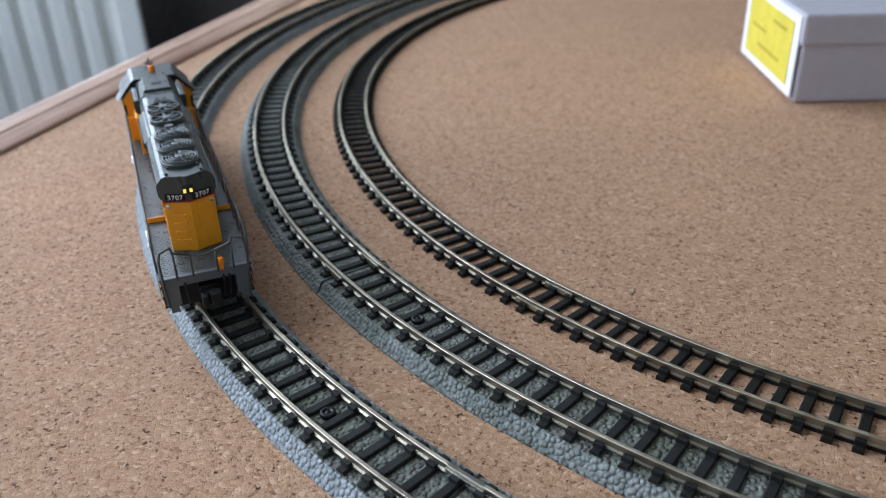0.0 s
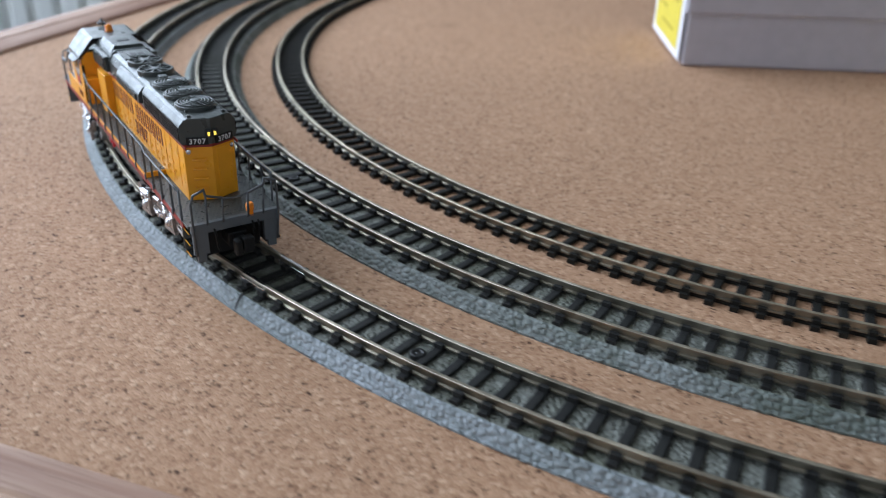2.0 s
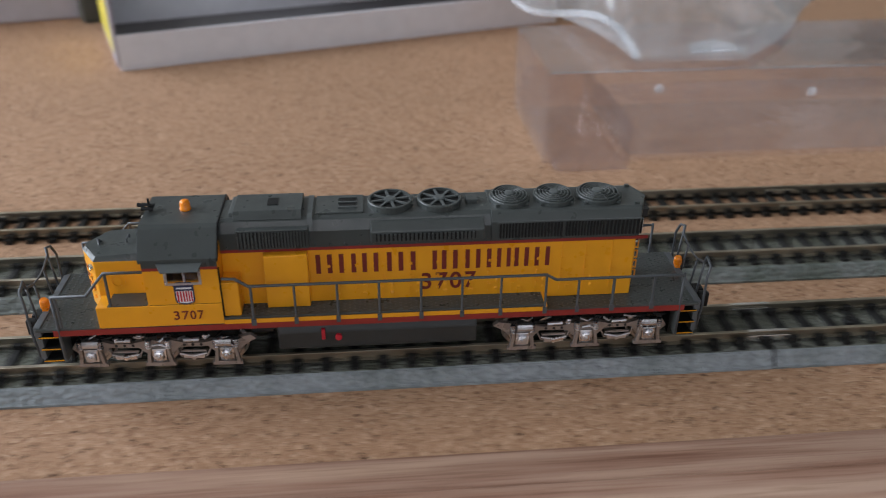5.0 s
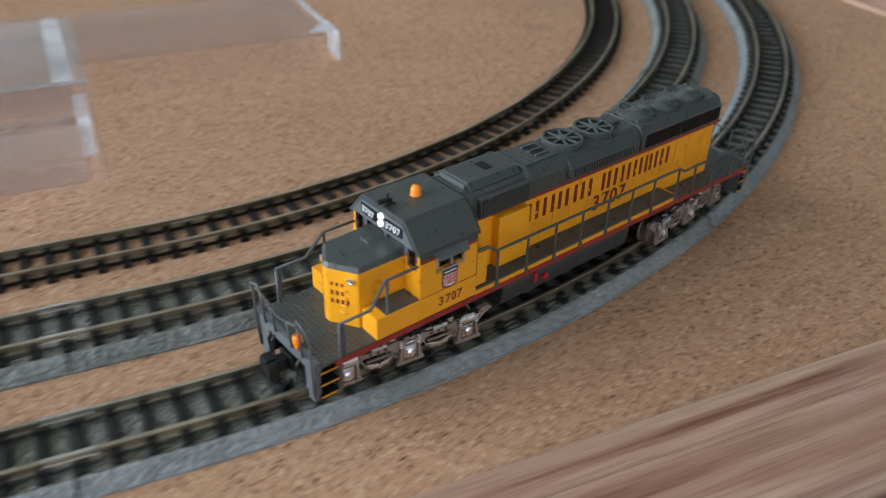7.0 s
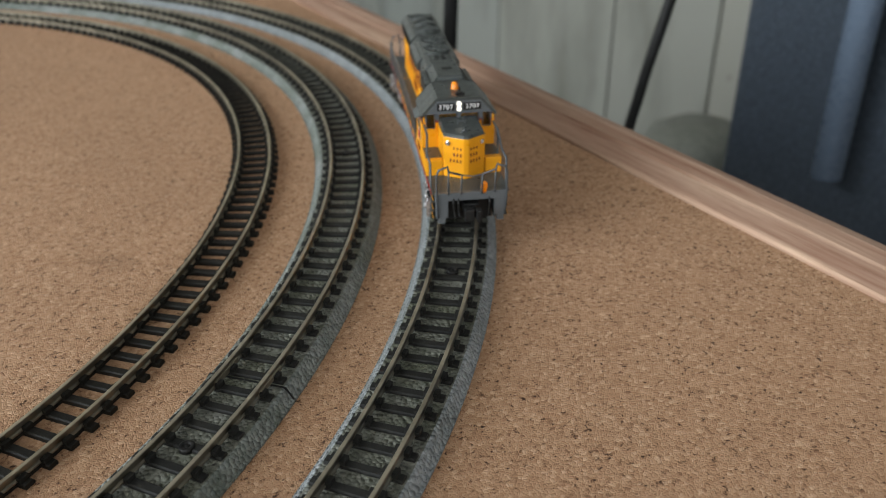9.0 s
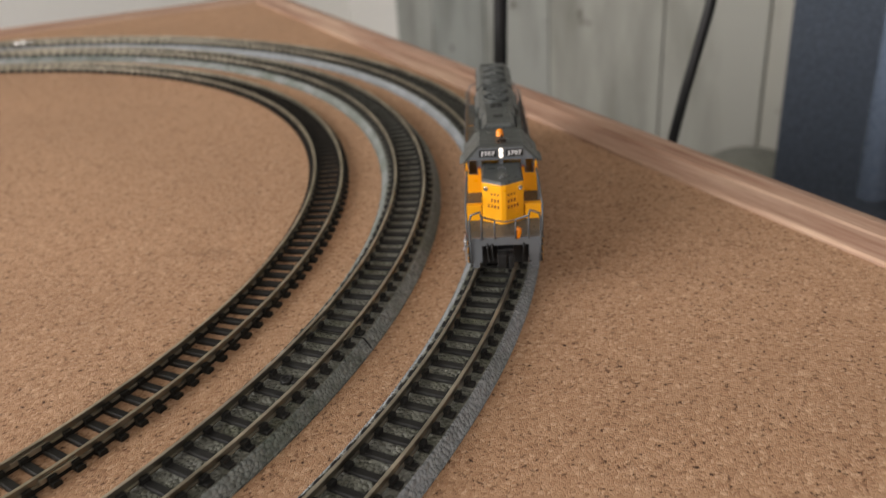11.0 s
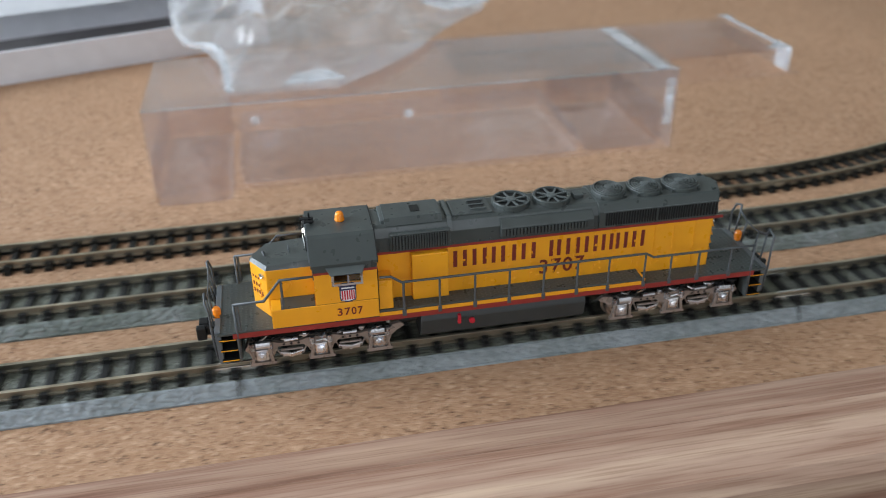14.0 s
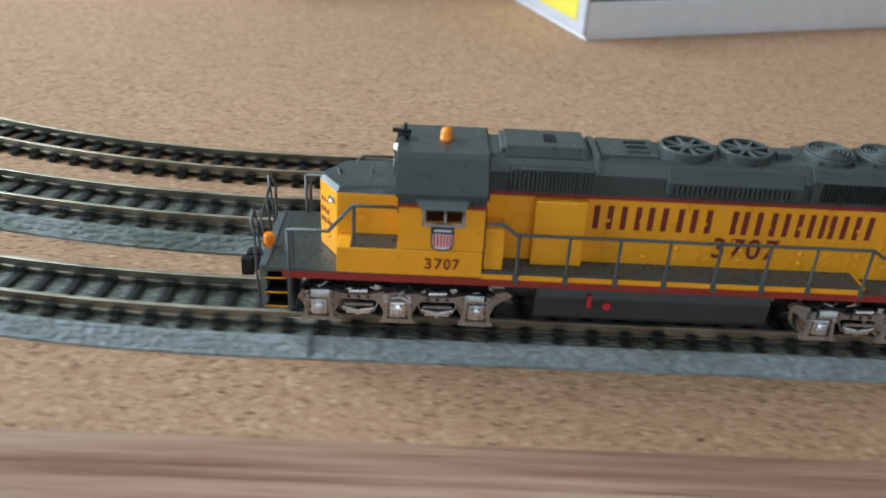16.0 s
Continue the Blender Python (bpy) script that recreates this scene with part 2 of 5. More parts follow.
CHROME = material("lamp_rim", (0.75, 0.76, 0.78), 0.2, 1.0)

# ---- building helpers; all shapes are given in millimetres ----


def mesh_of(name, bm, mat, smooth=False):
    bmesh.ops.recalc_face_normals(bm, faces=bm.faces)
    for v in bm.verts:
        v.co *= MM
    me = bpy.data.meshes.new(name)
    bm.to_mesh(me)
    bm.free()
    for m in (mat if isinstance(mat, (list, tuple)) else [mat]):
        me.materials.append(m)
    if smooth:
        for p in me.polygons:
            p.use_smooth = True
    return me


def part(name, bm, mat, parent=None, label="", smooth=False):
    ob = new(name, mesh_of(name, bm, mat, smooth))
    if parent is not None:
        ob.parent = parent
    return tagged(ob, label)


def empty(name, m=None):
    ob = new(name)
    ob.empty_display_size = 0.01
    if m is not None:
        ob.matrix_basis = m
    return ob


def box(bm, x0, x1, y0, y1, z0, z1, bev=0.0):
    co = [(x, y, z) for x in (x0, x1) for y in (y0, y1) for z in (z0, z1)]
    v = [bm.verts.new(c) for c in co]
    fs = [bm.faces.new([v[i] for i in q]) for q in ((0, 1, 3, 2), (4, 6, 7, 5), (0, 4, 5, 1), (2, 3, 7, 6), (0, 2, 6, 4), (1, 5, 7, 3))]
    if bev > 0:
        es = list({e for f in fs for e in f.edges})
        bmesh.ops.bevel(bm, geom=es, offset=bev, segments=2, affect="EDGES", profile=0.6)
    return bm


def boxed(*a, bev=0.0):
    return box(bmesh.new(), *a, bev=bev)


def prism(bm, pts, axis, a, b, bev=0.0):
    """Extrude a polygon along an axis from a to b. pts are the other two coordinates in order."""
    def co(p, t):
        c = list(p)
        c.insert("xyz".index(axis), t)
        return c
    n = len(pts)
    lo = [bm.verts.new(co(p, a)) for p in pts]
    hi = [bm.verts.new(co(p, b)) for p in pts]
    fs = [bm.faces.new(lo), bm.faces.new(hi[::-1])]
    for i in range(n):
        fs.append(bm.faces.new((lo[i], hi[i], hi[(i + 1) % n], lo[(i + 1) % n])))
    if bev > 0:
        es = list({e for f in fs for e in f.edges})
        bmesh.ops.bevel(bm, geom=es, offset=bev, segments=2, affect="EDGES", profile=0.6)
    return bm


def cyl(bm, p0, p1, r0, r1=None, n=14):
    p0, p1 = Vector(p0), Vector(p1)
    r1 = r0 if r1 is None else r1
    q = (p1 - p0).to_track_quat("Z", "Y").to_matrix()
    rings = []
    for p, r in ((p0, r0), (p1, r1)):
        rings.append([bm.verts.new(p + q @ Vector((r * math.cos(2 * math.pi * i / n), r * math.sin(2 * math.pi * i / n), 0))) for i in range(n)])
    for i in range(n):
        bm.faces.new((rings[0][i], rings[0][(i + 1) % n], rings[1][(i + 1) % n], rings[1][i]))
    bm.faces.new(rings[0][::-1])
    bm.faces.new(rings[1])
    return bm


def tube(bm, pts, r, n=6):
    """A bent round bar: one skin of rings mitred at each bend."""
    pts = [Vector(p) for p in pts]
    rings, ref = [], None
    for i, p in enumerate(pts):
        a = (p - pts[i - 1]).normalized() if i else None
        b = (pts[i + 1] - p).normalized() if i + 1 < len(pts) else None
        d = ((a or b) + (b or a)).normalized()
        stretch = 1.0 / max(0.5, d.dot(a or b))
        if ref is None:
            ref = d.orthogonal().normalized()
        ref = (ref - d * ref.dot(d)).normalized()
        side = d.cross(ref)
        rings.append([bm.verts.new(p + (ref * math.cos(2 * math.pi * k / n) + side * math.sin(2 * math.pi * k / n)) * r * min(stretch, 1.3)) for k in range(n)])
    for A, B in zip(rings, rings[1:]):
        for k in range(n):
            bm.faces.new((A[k], A[(k + 1) % n], B[(k + 1) % n], B[k]))
    bm.faces.new(rings[0][::-1])
    bm.faces.new(rings[-1])
    return bm


def lathe(bm, profile, centre, n=20, axis="z"):
    """Profile of (radius, height) turned about an axis through centre."""
    rings = []
    for r, h in profile:
        ring = []
        for i in range(n):
            a = 2 * math.pi * i / n
            c = {"z": (r * math.cos(a), r * math.sin(a), h), "x": (h, r * math.cos(a), r * math.sin(a)), "y": (r * math.cos(a), h, r * math.sin(a))}[axis]
            ring.append(bm.verts.new(Vector(c) + Vector(centre)))
        rings.append(ring)
    for a, b in zip(rings, rings[1:]):
        for i in range(n):
            bm.faces.new((a[i], a[(i + 1) % n], b[(i + 1) % n], b[i]))
    bm.faces.new(rings[0][::-1])
    bm.faces.new(rings[-1])
    return bm


def lettering(text, size, m, mat, parent, name="numerals", label=""):
    cu = bpy.data.curves.new(name, "FONT")
    cu.body, cu.size, cu.extrude, cu.align_x, cu.align_y = text, size * MM, 0.05 * MM, "CENTER", "CENTER"
    cu.space_character = 1.15
    cu.offset = 0.012 * size * MM
    tmp = new(name, cu)
    me = bpy.data.meshes.new_from_object(tmp.evaluated_get(bpy.context.evaluated_depsgraph_get()))
    bpy.data.objects.remove(tmp)
    me.transform(m)
    me.materials.clear()
    me.materials.append(mat)
    ob = new(name, me)
    ob.parent = parent
    return tagged(ob, label)


# ---- the oval of track ----
RAD, STRAIGHT = 295.9, 401.7
GAP_MID, GAP_IN = 31.9, 60.9
RAIL_TOP, RAIL_TOP_IN = 5.7, 3.1


def oval(s, rad):
    """Place and heading on an oval whose near straight lies on y = RAD - rad; s = 0 at its middle, growing to the right."""
    h, arc = STRAIGHT / 2, math.pi * rad
    total = 2 * STRAIGHT + 2 * arc
    s = (s + h) % total
    if s < STRAIGHT:
        return Vector((s - h, RAD - rad, 0)), 0.0
    s -= STRAIGHT
    if s < arc:
        a = s / rad
        return Vector((h + rad * math.sin(a), RAD - rad * math.cos(a), 0)), a
    s -= arc
    if s < STRAIGHT:
        return Vector((h - s, RAD + rad, 0)), math.pi
    a = (s - STRAIGHT) / rad
    return Vector((-h - rad * math.sin(a), RAD + rad * math.cos(a), 0)), math.pi + a


def sweep(bm, profile, rad, step=4.0, closed_profile=True):
    """Sweep a cross-section of (offset outwards, height) round the oval of radius rad."""
    total = 2 * STRAIGHT + 2 * math.pi * rad
    n = int(total / step)
    rings = []
    for i in range(n):
        p, a = oval(i * total / n, rad)
        out = Vector((math.sin(a), -math.cos(a), 0))
        rings.append([bm.verts.new(p + out * o + Vector((0, 0, z))) for o, z in profile])
    k = len(profile)
    for i in range(n):
        A, B = rings[i], rings[(i + 1) % n]
        for j in range(k if closed_profile else k - 1):
            bm.faces.new((A[j], A[(j + 1) % k], B[(j + 1) % k], B[j]))
    return bm

# ---- room ----
R = {k: v * 1000 for k, v in ROOM.items()}
WALL = paint("wall_emulsion", (0.74, 0.73, 0.69), 0.8, 0.06, 0.2, 300)
FLOOR = paint("dark_carpet", (0.022, 0.021, 0.021), 0.95, 0.3, 0.1, 500)
RADIATOR = paint("radiator_enamel", (0.87, 0.88, 0.85), 0.35, 0.03)
DARK = paint("dark_cloth", (0.030, 0.026, 0.024), 0.9, 0.3, 0.1)


def structure(name, bm, mat, label, category):
    return tagged(part(name, bm, mat), label, category, kind="structure")


structure("floor", boxed(R["x0"], R["x1"], R["y0"], R["y1"], R["z0"] - 40, R["z0"]), FLOOR, "dark carpeted floor below the board", "floor")
structure("ceiling", boxed(R["x0"], R["x1"], R["y0"], R["y1"], R["z1"], R["z1"] + 40), WALL, "plain white room ceiling", "ceiling")


def wall_with_window(name, axis, at, out, a0, a1, w):
    """A wall 120 mm thick on the plane axis = at; w is the window's opening (a0, a1, z0, z1)."""
    bm = bmesh.new()
    lo, hi = sorted((at, at + out))
    def slab(b0, b1, z0, z1):
        if axis == "x":
            box(bm, lo, hi, b0, b1, z0, z1)
        else:
            box(bm, b0, b1, lo, hi, z0, z1)
    slab(a0, w[0], R["z0"], R["z1"])
    slab(w[1], a1, R["z0"], R["z1"])
    slab(w[0], w[1], R["z0"], w[2])
    slab(w[0], w[1], w[3], R["z1"])
    return structure(name, bm, WALL, "plain painted room wall with a window opening", "wall")


wall_with_window("wall_west", "x", R["x0"], -120, R["y0"], R["y1"], (-500, 1100, 50, 1110))
# wall out of view; its opening is added to go with the fill lamp
wall_with_window("wall_south", "y", R["y0"], -120, R["x0"], R["x1"], (-700, 900, 280, 1430))
structure("wall_north", boxed(R["x0"], R["x1"], R["y1"], R["y1"] + 120, R["z0"], R["z1"]), WALL, "plain painted room wall", "wall")
wall_east = structure("wall_east", boxed(R["x1"], R["x1"] + 120, R["y0"], R["y1"], R["z0"], R["z1"]), WALL, "pale wall lined with whitewashed boards", "wall")

# pale boards on the east wall
PALE = make_panel("whitewashed_panel")
y = 300.0
random.seed(4)
while y < 1750:
    w = random.choice((205, 240, 310))
    b = part("board", boxed(R["x1"] - 14, R["x1"] - 0.5, y, y + w - 5, R["z0"] + 60, R["z1"] - 40, bev=2), PALE, wall_east)
    y += w

# finned radiator on feet, turned towards the window's light
rad = empty("radiator", pose(-1.165, 0.79, 0, 0, 0, 36))
tagged(rad, "white ribbed radiator standing on the dark floor", "radiator")
part("core", boxed(-115, 165, 10, 60, -680, -30, bev=4), RADIATOR, rad)
part("end_panel", boxed(140, 172, -4, 64, -690, -20, bev=4), RADIATOR, rad, "flat white end panel")
rib_mesh = mesh_of("rib", prism(bmesh.new(), [(-13, 10), (-8, -1), (8, -1), (13, 10)], "z", -670, -36), RADIATOR)
for i in range(7):
    ob = new("rib", rib_mesh)
    ob.parent = rad
    ob.matrix_basis = pose((-93 + 33.5 * i) * MM, 0, 0)
for xx in (-85, 130):
    part("foot", boxed(xx - 12, xx + 12, -60, 130, R["z0"], -678, bev=4), RADIATOR, rad)

# dark bedding box beyond the radiator
tagged(part("storage_chest", boxed(-1180, -760, 985, 1620, R["z0"], -60, bev=25), DARK), "dark cloth-covered chest standing on the floor", "chest")

# things in front of the east wall
def hanging_cable(x, y, sway, wave, radius, label):
    """A cable from the ceiling to the floor just beyond the board's edge, hanging in slow bends."""
    n = 60
    pts = []
    for i in range(n + 1):
        z = R["z1"] - 1 - (R["z1"] - R["z0"] - 2) * i / n
        pts.append((x + sway * math.sin(z / wave), y - sway * math.sin(z / wave), z))
    tagged(part("power_cable", tube(bmesh.new(), pts, radius, 8), BLACK, smooth=True), label, "cable")


hanging_cable(650, 268, 12.0, 80.0, 2.8, "thin black cable hanging beside the board")
hanging_cable(616, 411, 3.0, 140.0, 4.6, "thick black cable hanging beside the board")
STEEL_DOOR = paint("blue_grey_steel", (0.052, 0.065, 0.083), 0.24, 0.15)
cab = empty("metal_locker")
tagged(cab, "tall dark blue-grey metal locker against the wall", "locker")
part("carcass", boxed(R["x1"] - 330, R["x1"] - 16, -420, 436, R["z0"], 1100, bev=6), STEEL_DOOR, cab)
part("door_leaf", boxed(R["x1"] - 350, R["x1"] - 331, -410, 30, R["z0"] + 60, 1080, bev=4), STEEL_DOOR, cab)
part("door_leaf", boxed(R["x1"] - 350, R["x1"] - 331, 36, 423, R["z0"] + 60, 1080, bev=4), STEEL_DOOR, cab)
# pale upright bar: the door's bright reflection built as a shape
bm = bmesh.new()
cyl(bm, (R["x1"] - 375, 308, -150), (R["x1"] - 375, 308, 700), 11, n=16)
part("handle", bm, paint("highlight_blue", (0.20, 0.26, 0.35), 0.3, 0.1), cab, "pale blue bar standing in for a vertical highlight", smooth=True)
bm = bmesh.new()
lathe(bm, [(52, 0), (58, 10), (64, 300), (67, 440), (60, 440), (50, 20)], (1120, 645, R["z0"]), 28)
BIN = paint("grey_bin_plastic", (0.19, 0.195, 0.17), 0.5, 0.2)
bin_top = empty("waste_bin")
tagged(bin_top, "grey plastic bin with a round domed lid on the floor", "bin")
part("body", bm, BIN, bin_top, smooth=True)
part("lid", lathe(bmesh.new(), [(69, 440), (70, 460), (62, 480), (40, 492), (0.5, 496)], (1120, 645, R["z0"]), 28), BIN, bin_top, smooth=True)

# ---- board ----
BX0, BX1, BY0, BY1 = (-519.0, 515.5, -29.0, 622.0)
EDGE_W, EDGE_UP, EDGE_DOWN = 26.0, 3.2, 21.0
board = empty("layout_board")
tagged(board, "cork-topped model railway board framed in pale wood moulding", "board", kind="structure")
part("cork_sheet", boxed(BX0, BX1, BY0, BY1, -6, 0), CORK, board, "granular tan cork sheet")
part("base_panel", boxed(BX0, BX1, BY0, BY1, -EDGE_DOWN, -6.1), WOOD_X, board)


def moulding(name, axis, a, b, inner, sign, mat):
    """A rounded strip; the profile runs from the cork's edge outwards."""
    w, u, d = EDGE_W, EDGE_UP, EDGE_DOWN
    prof = [(0.3, -d), (0.3, 0.6), (0.9, 1.2), (2.0, 1.5), (9.2, u - 0.5), (9.9, u - 1.0), (10.6, u - 0.4), (w - 9, u), (w - 5, u - 0.8), (w - 2, u - 2.6), (w - 0.4, u - 5.5), (w, -d + 3), (w - 2.5, -d)]
    pts = [(inner + sign * o, z) for o, z in prof]
    bm = prism(bmesh.new(), pts, axis, a, b)
    return part(name, bm, mat, board, "pale wooden edge moulding")


moulding("edge_strip", "x", BX0 - EDGE_W, BX1 + EDGE_W, BY0, -1, WOOD_X)
moulding("edge_strip", "x", BX0 - EDGE_W, BX1 + EDGE_W, BY1, 1, WOOD_X)
moulding("edge_strip", "y", BY0 - 0.4, BY1 + 0.4, BX0, -1, WOOD_Y)
moulding("edge_strip", "y", BY0 - 0.4, BY1 + 0.4, BX1, 1, WOOD_Y)

table = empty("table")
tagged(table, "plain dark table carrying the railway board", "table")
part("tabletop", boxed(BX0 + 60, BX1 - 60, BY0 + 40, BY1 - 40, -EDGE_DOWN - 26, -EDGE_DOWN - 0.2, bev=2), DARK, table)
for lx in (BX0 + 110, BX1 - 110):
    for ly in (BY0 + 100, BY1 - 100):
        part("leg", boxed(lx - 22, lx + 22, ly - 22, ly + 22, R["z0"], -EDGE_DOWN - 26, bev=2), DARK, table)

# ---- tracks ----


def track(name, rad, rail_top, ballast, sleeper_mat, rail_mat, pitch, half_len, label):
    """One loop of N-gauge track with rails 9 mm apart."""
    loop = empty(name)
    tagged(loop, label, "track", group="oval loops of track")
    top = rail_top - 2.0
    if ballast:
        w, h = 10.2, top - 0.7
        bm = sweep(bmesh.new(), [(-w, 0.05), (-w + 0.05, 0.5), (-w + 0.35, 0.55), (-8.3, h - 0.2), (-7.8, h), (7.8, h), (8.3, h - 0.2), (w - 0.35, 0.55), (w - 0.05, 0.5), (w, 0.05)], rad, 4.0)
        # the flat top takes a darker olive than the shoulders
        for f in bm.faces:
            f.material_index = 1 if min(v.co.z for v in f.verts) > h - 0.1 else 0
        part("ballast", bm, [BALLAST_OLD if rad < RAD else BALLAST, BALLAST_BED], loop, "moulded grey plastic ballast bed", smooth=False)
    for off in (4.85, -4.85):
        prof = [(off - 0.65, top), (off - 0.65, top + 0.3), (off - 0.2, top + 0.5), (off - 0.2, rail_top - 0.65), (off - 0.42, rail_top - 0.55), (off - 0.42, rail_top - 0.1), (off - 0.3, rail_top),
                (off + 0.3, rail_top), (off + 0.42, rail_top - 0.1), (off + 0.42, rail_top - 0.55), (off + 0.2, rail_top - 0.65), (off + 0.2, top + 0.5), (off + 0.65, top + 0.3), (off + 0.65, top)]
        bm = sweep(bmesh.new(), prof, rad, 3.0)
        for f in bm.faces:
            f.material_index = 0 if min(v.co.z for v in f.verts) > rail_top - 0.15 else 1
        part("rail", bm, [rail_mat, RAIL_SIDE], loop)
    # sleepers: one mesh shared by all; the far side joined
    th = 1.5
    def one(bm, m):
        n0 = len(bm.verts)
        pts = [(-1.0, top - th), (-1.0, top - 0.25), (-0.75, top), (0.75, top), (1.0, top - 0.25), (1.0, top - th)]
        prism(bm, pts, "y", -half_len, half_len)
        for sy in (-1, 1):
            for o in (-1.0, 1.0):
                yy = sy * 4.85 + o
                box(bm, -0.95, 0.95, yy - 0.5, yy + 0.5, top - 0.05, top + 0.95)
        bm.verts.ensure_lookup_table()
        for v in bm.verts[n0:]:
            v.co = m @ v.co
    bm = bmesh.new()
    one(bm, Matrix())
    shared = mesh_of("sleeper", bm, sleeper_mat)
    total = 2 * STRAIGHT + 2 * math.pi * rad
    n = round(total / pitch)
    far = bmesh.new()
    for i in range(n):
        s = i * total / n
        p, a = oval(s, rad)
        if p.y < RAD + 0.02 * rad:
            ob = new("sleeper", shared)
            ob.parent = loop
            ob.matrix_basis = pose(p.x * MM, p.y * MM, 0, 0, 0, math.degrees(a))
        else:
            one(far, Matrix.Translation(p) @ Matrix.Rotation(a, 4, "Z"))
    tagged(part("sleeper_run", far, sleeper_mat, loop), kind="stuff")
    if not ballast:
        for off in (4.85, -4.85):
            part("sleeper_web", sweep(bmesh.new(), [(off - 0.5, 0.1), (off - 0.5, 0.9), (off + 0.5, 0.9), (off + 0.5, 0.1)], rad, 6.0), sleeper_mat, loop)
    return loop


def joint(loop, s, rad, rail_top, bright):
    """Rail joiners, with a small gap line, at s along the loop."""
    p, a = oval(s, rad)
    for off in (4.85, -4.85):
        bm = boxed(-4.2, 4.2, -off - 0.75, -off + 0.75, rail_top - 2.0, rail_top - 0.75, bev=0.15)
        if bright:
            box(bm, -4.0, 4.0, -off - 0.34, -off + 0.34, rail_top - 0.2, rail_top + 0.03)
        ob = part("rail_joiner", bm, JOINER if bright else RAIL, loop, "bright metal rail joiner" if bright else "")
        ob.matrix_basis = pose(p.x * MM, p.y * MM, 0, 0, 0, math.degrees(a))


def seam(loop, s, rad):
    p, a = oval(s, rad)
    bm = prism(bmesh.new(), [(-10.25, 0), (-8.4, 3.05), (8.4, 3.05), (10.25, 0)], "x", -0.18, 0.18)
    ob = part("ballast_seam", bm, BLACK, loop)
    ob.matrix_basis = pose(p.x * MM, p.y * MM, 0.0001, 0, 0, math.degrees(a))


def pin(loop, s, rad, top):
    """A black track pin with its round moulded boss between the rails."""
    p, a = oval(s, rad)
    bm = lathe(bmesh.new(), [(1.5, top - 0.9), (1.5, top + 0.15), (1.25, top + 0.3), (0.8, top + 0.3), (0.75, top), (0.45, top + 0.05), (0.3, top + 0.2)], (0, 0, 0), 14)
    ob = part("track_pin", bm, BLACK, loop, smooth=True)
    ob.matrix_basis = pose(p.x * MM, p.y * MM, 0, 0, 0, math.degrees(a))


R_MID, R_IN = RAD - GAP_MID, RAD - GAP_IN
outer = track("outer_track", RAD, RAIL_TOP, True, SLEEPER, RAIL, 5.45, 7.45, "outer loop of model track on grey ballast with black sleepers")
middle = track("middle_track", R_MID, RAIL_TOP, True, SLEEPER, RAIL, 5.45, 7.45, "middle loop of model track on grey ballast with black sleepers")
inner = track("inner_track", R_IN, RAIL_TOP_IN, False, SLEEPER_BROWN, RAIL_OLD, 5.1, 7.3, "inner loop of model track with dark sleepers laid bare on cork")
for s, bright in ((-330.5, True), (-192.0, True), (55.0, True), (184.0, True), (330.0, False), (987.0, True)):
    joint(outer, s, RAD, RAIL_TOP, bright)
    seam(outer, s, RAD)
for s in (-362.0, -290.5, 75.0, 219.0, 471.0):
    pin(outer, s, RAD, RAIL_TOP - 2.0)
for s, bright in ((-384.6, False), (-182.0, True), (185.0, True), (396.0, False)):
    joint(middle, s, R_MID, RAIL_TOP, bright)
    seam(middle, s, R_MID)
for s in (-357.0, 375.4, 512.0):
    pin(middle, s, R_MID, RAIL_TOP - 2.0)
for s in (-330.0, -120.0, 90.0, 215.0, 318.0):
    joint(inner, s, R_IN, RAIL_TOP_IN, False)

# ---- locomotive; x forwards to the cab, y to its left, z up from the rail tops ----
loco = empty("diesel_locomotive")
tagged(loco, "yellow and grey model diesel locomotive with chromed bogies", "locomotive")
SIDES = (1, -1)


def ribbed(bm, x0, x1, y, z0, z1, pitch=0.62, depth=0.25):
    """Upright louvre slats on a side face at y (sign gives the side)."""
    s = 1 if y > 0 else -1
    n = int((x1 - x0) / pitch)
    for i in range(n):
        x = x0 + (i + 0.5) * (x1 - x0) / n
        box(bm, x - pitch * 0.27, x + pitch * 0.27, min(y, y + s * depth), max(y, y + s * depth), z0, z1)
    return bm


def creased(bm, lead):
    """Fold the rear end into two facets that meet on the centre line, the sides set back by lead millimetres."""
    bmesh.ops.bisect_plane(bm, geom=bm.verts[:] + bm.edges[:] + bm.faces[:], plane_co=(0, 0, 0), plane_no=(0, 1, 0))
    for v in bm.verts:
        if v.co.x < -49:
            v.co.x += lead * abs(v.co.y) / 5.4
    return bm


# frame and walkway
part("underframe", boxed(-57, 57, -8.2, 8.2, 8.4, 10.2), BLACK, loco)
MID0, MID1 = -31.7, 28.0
LOW, HIGH = 10.55, 11.7


def tread_deck(x0, x1, top):
    """A stretch of walkway with raised studs, left bare under the hoods."""
    deck = part("walkway", boxed(x0, x1, -9.75, 9.75, top - 0.5, top, bev=0.1), GREY, loco, "dark grey tread-plate walkway")
    studs = bmesh.new()
    for i in range(int((x1 - x0) / 0.95)):
        for j in range(20):
            x, yy = x0 + 0.5 + i * 0.95, -9.35 + j * 0.95 + (i % 2) * 0.47
            if abs(yy) < 9.6 and (abs(yy) > 5.6 or x > 55 or x < -52):
                q = 0.26 if j % 2 else 0.15
                box(studs, x - q, x + q, yy - 0.41 + q, yy + 0.41 - q, top - 0.01, top + 0.1)
    part("tread_studs", studs, GREY_LIGHT, deck)
    return deck


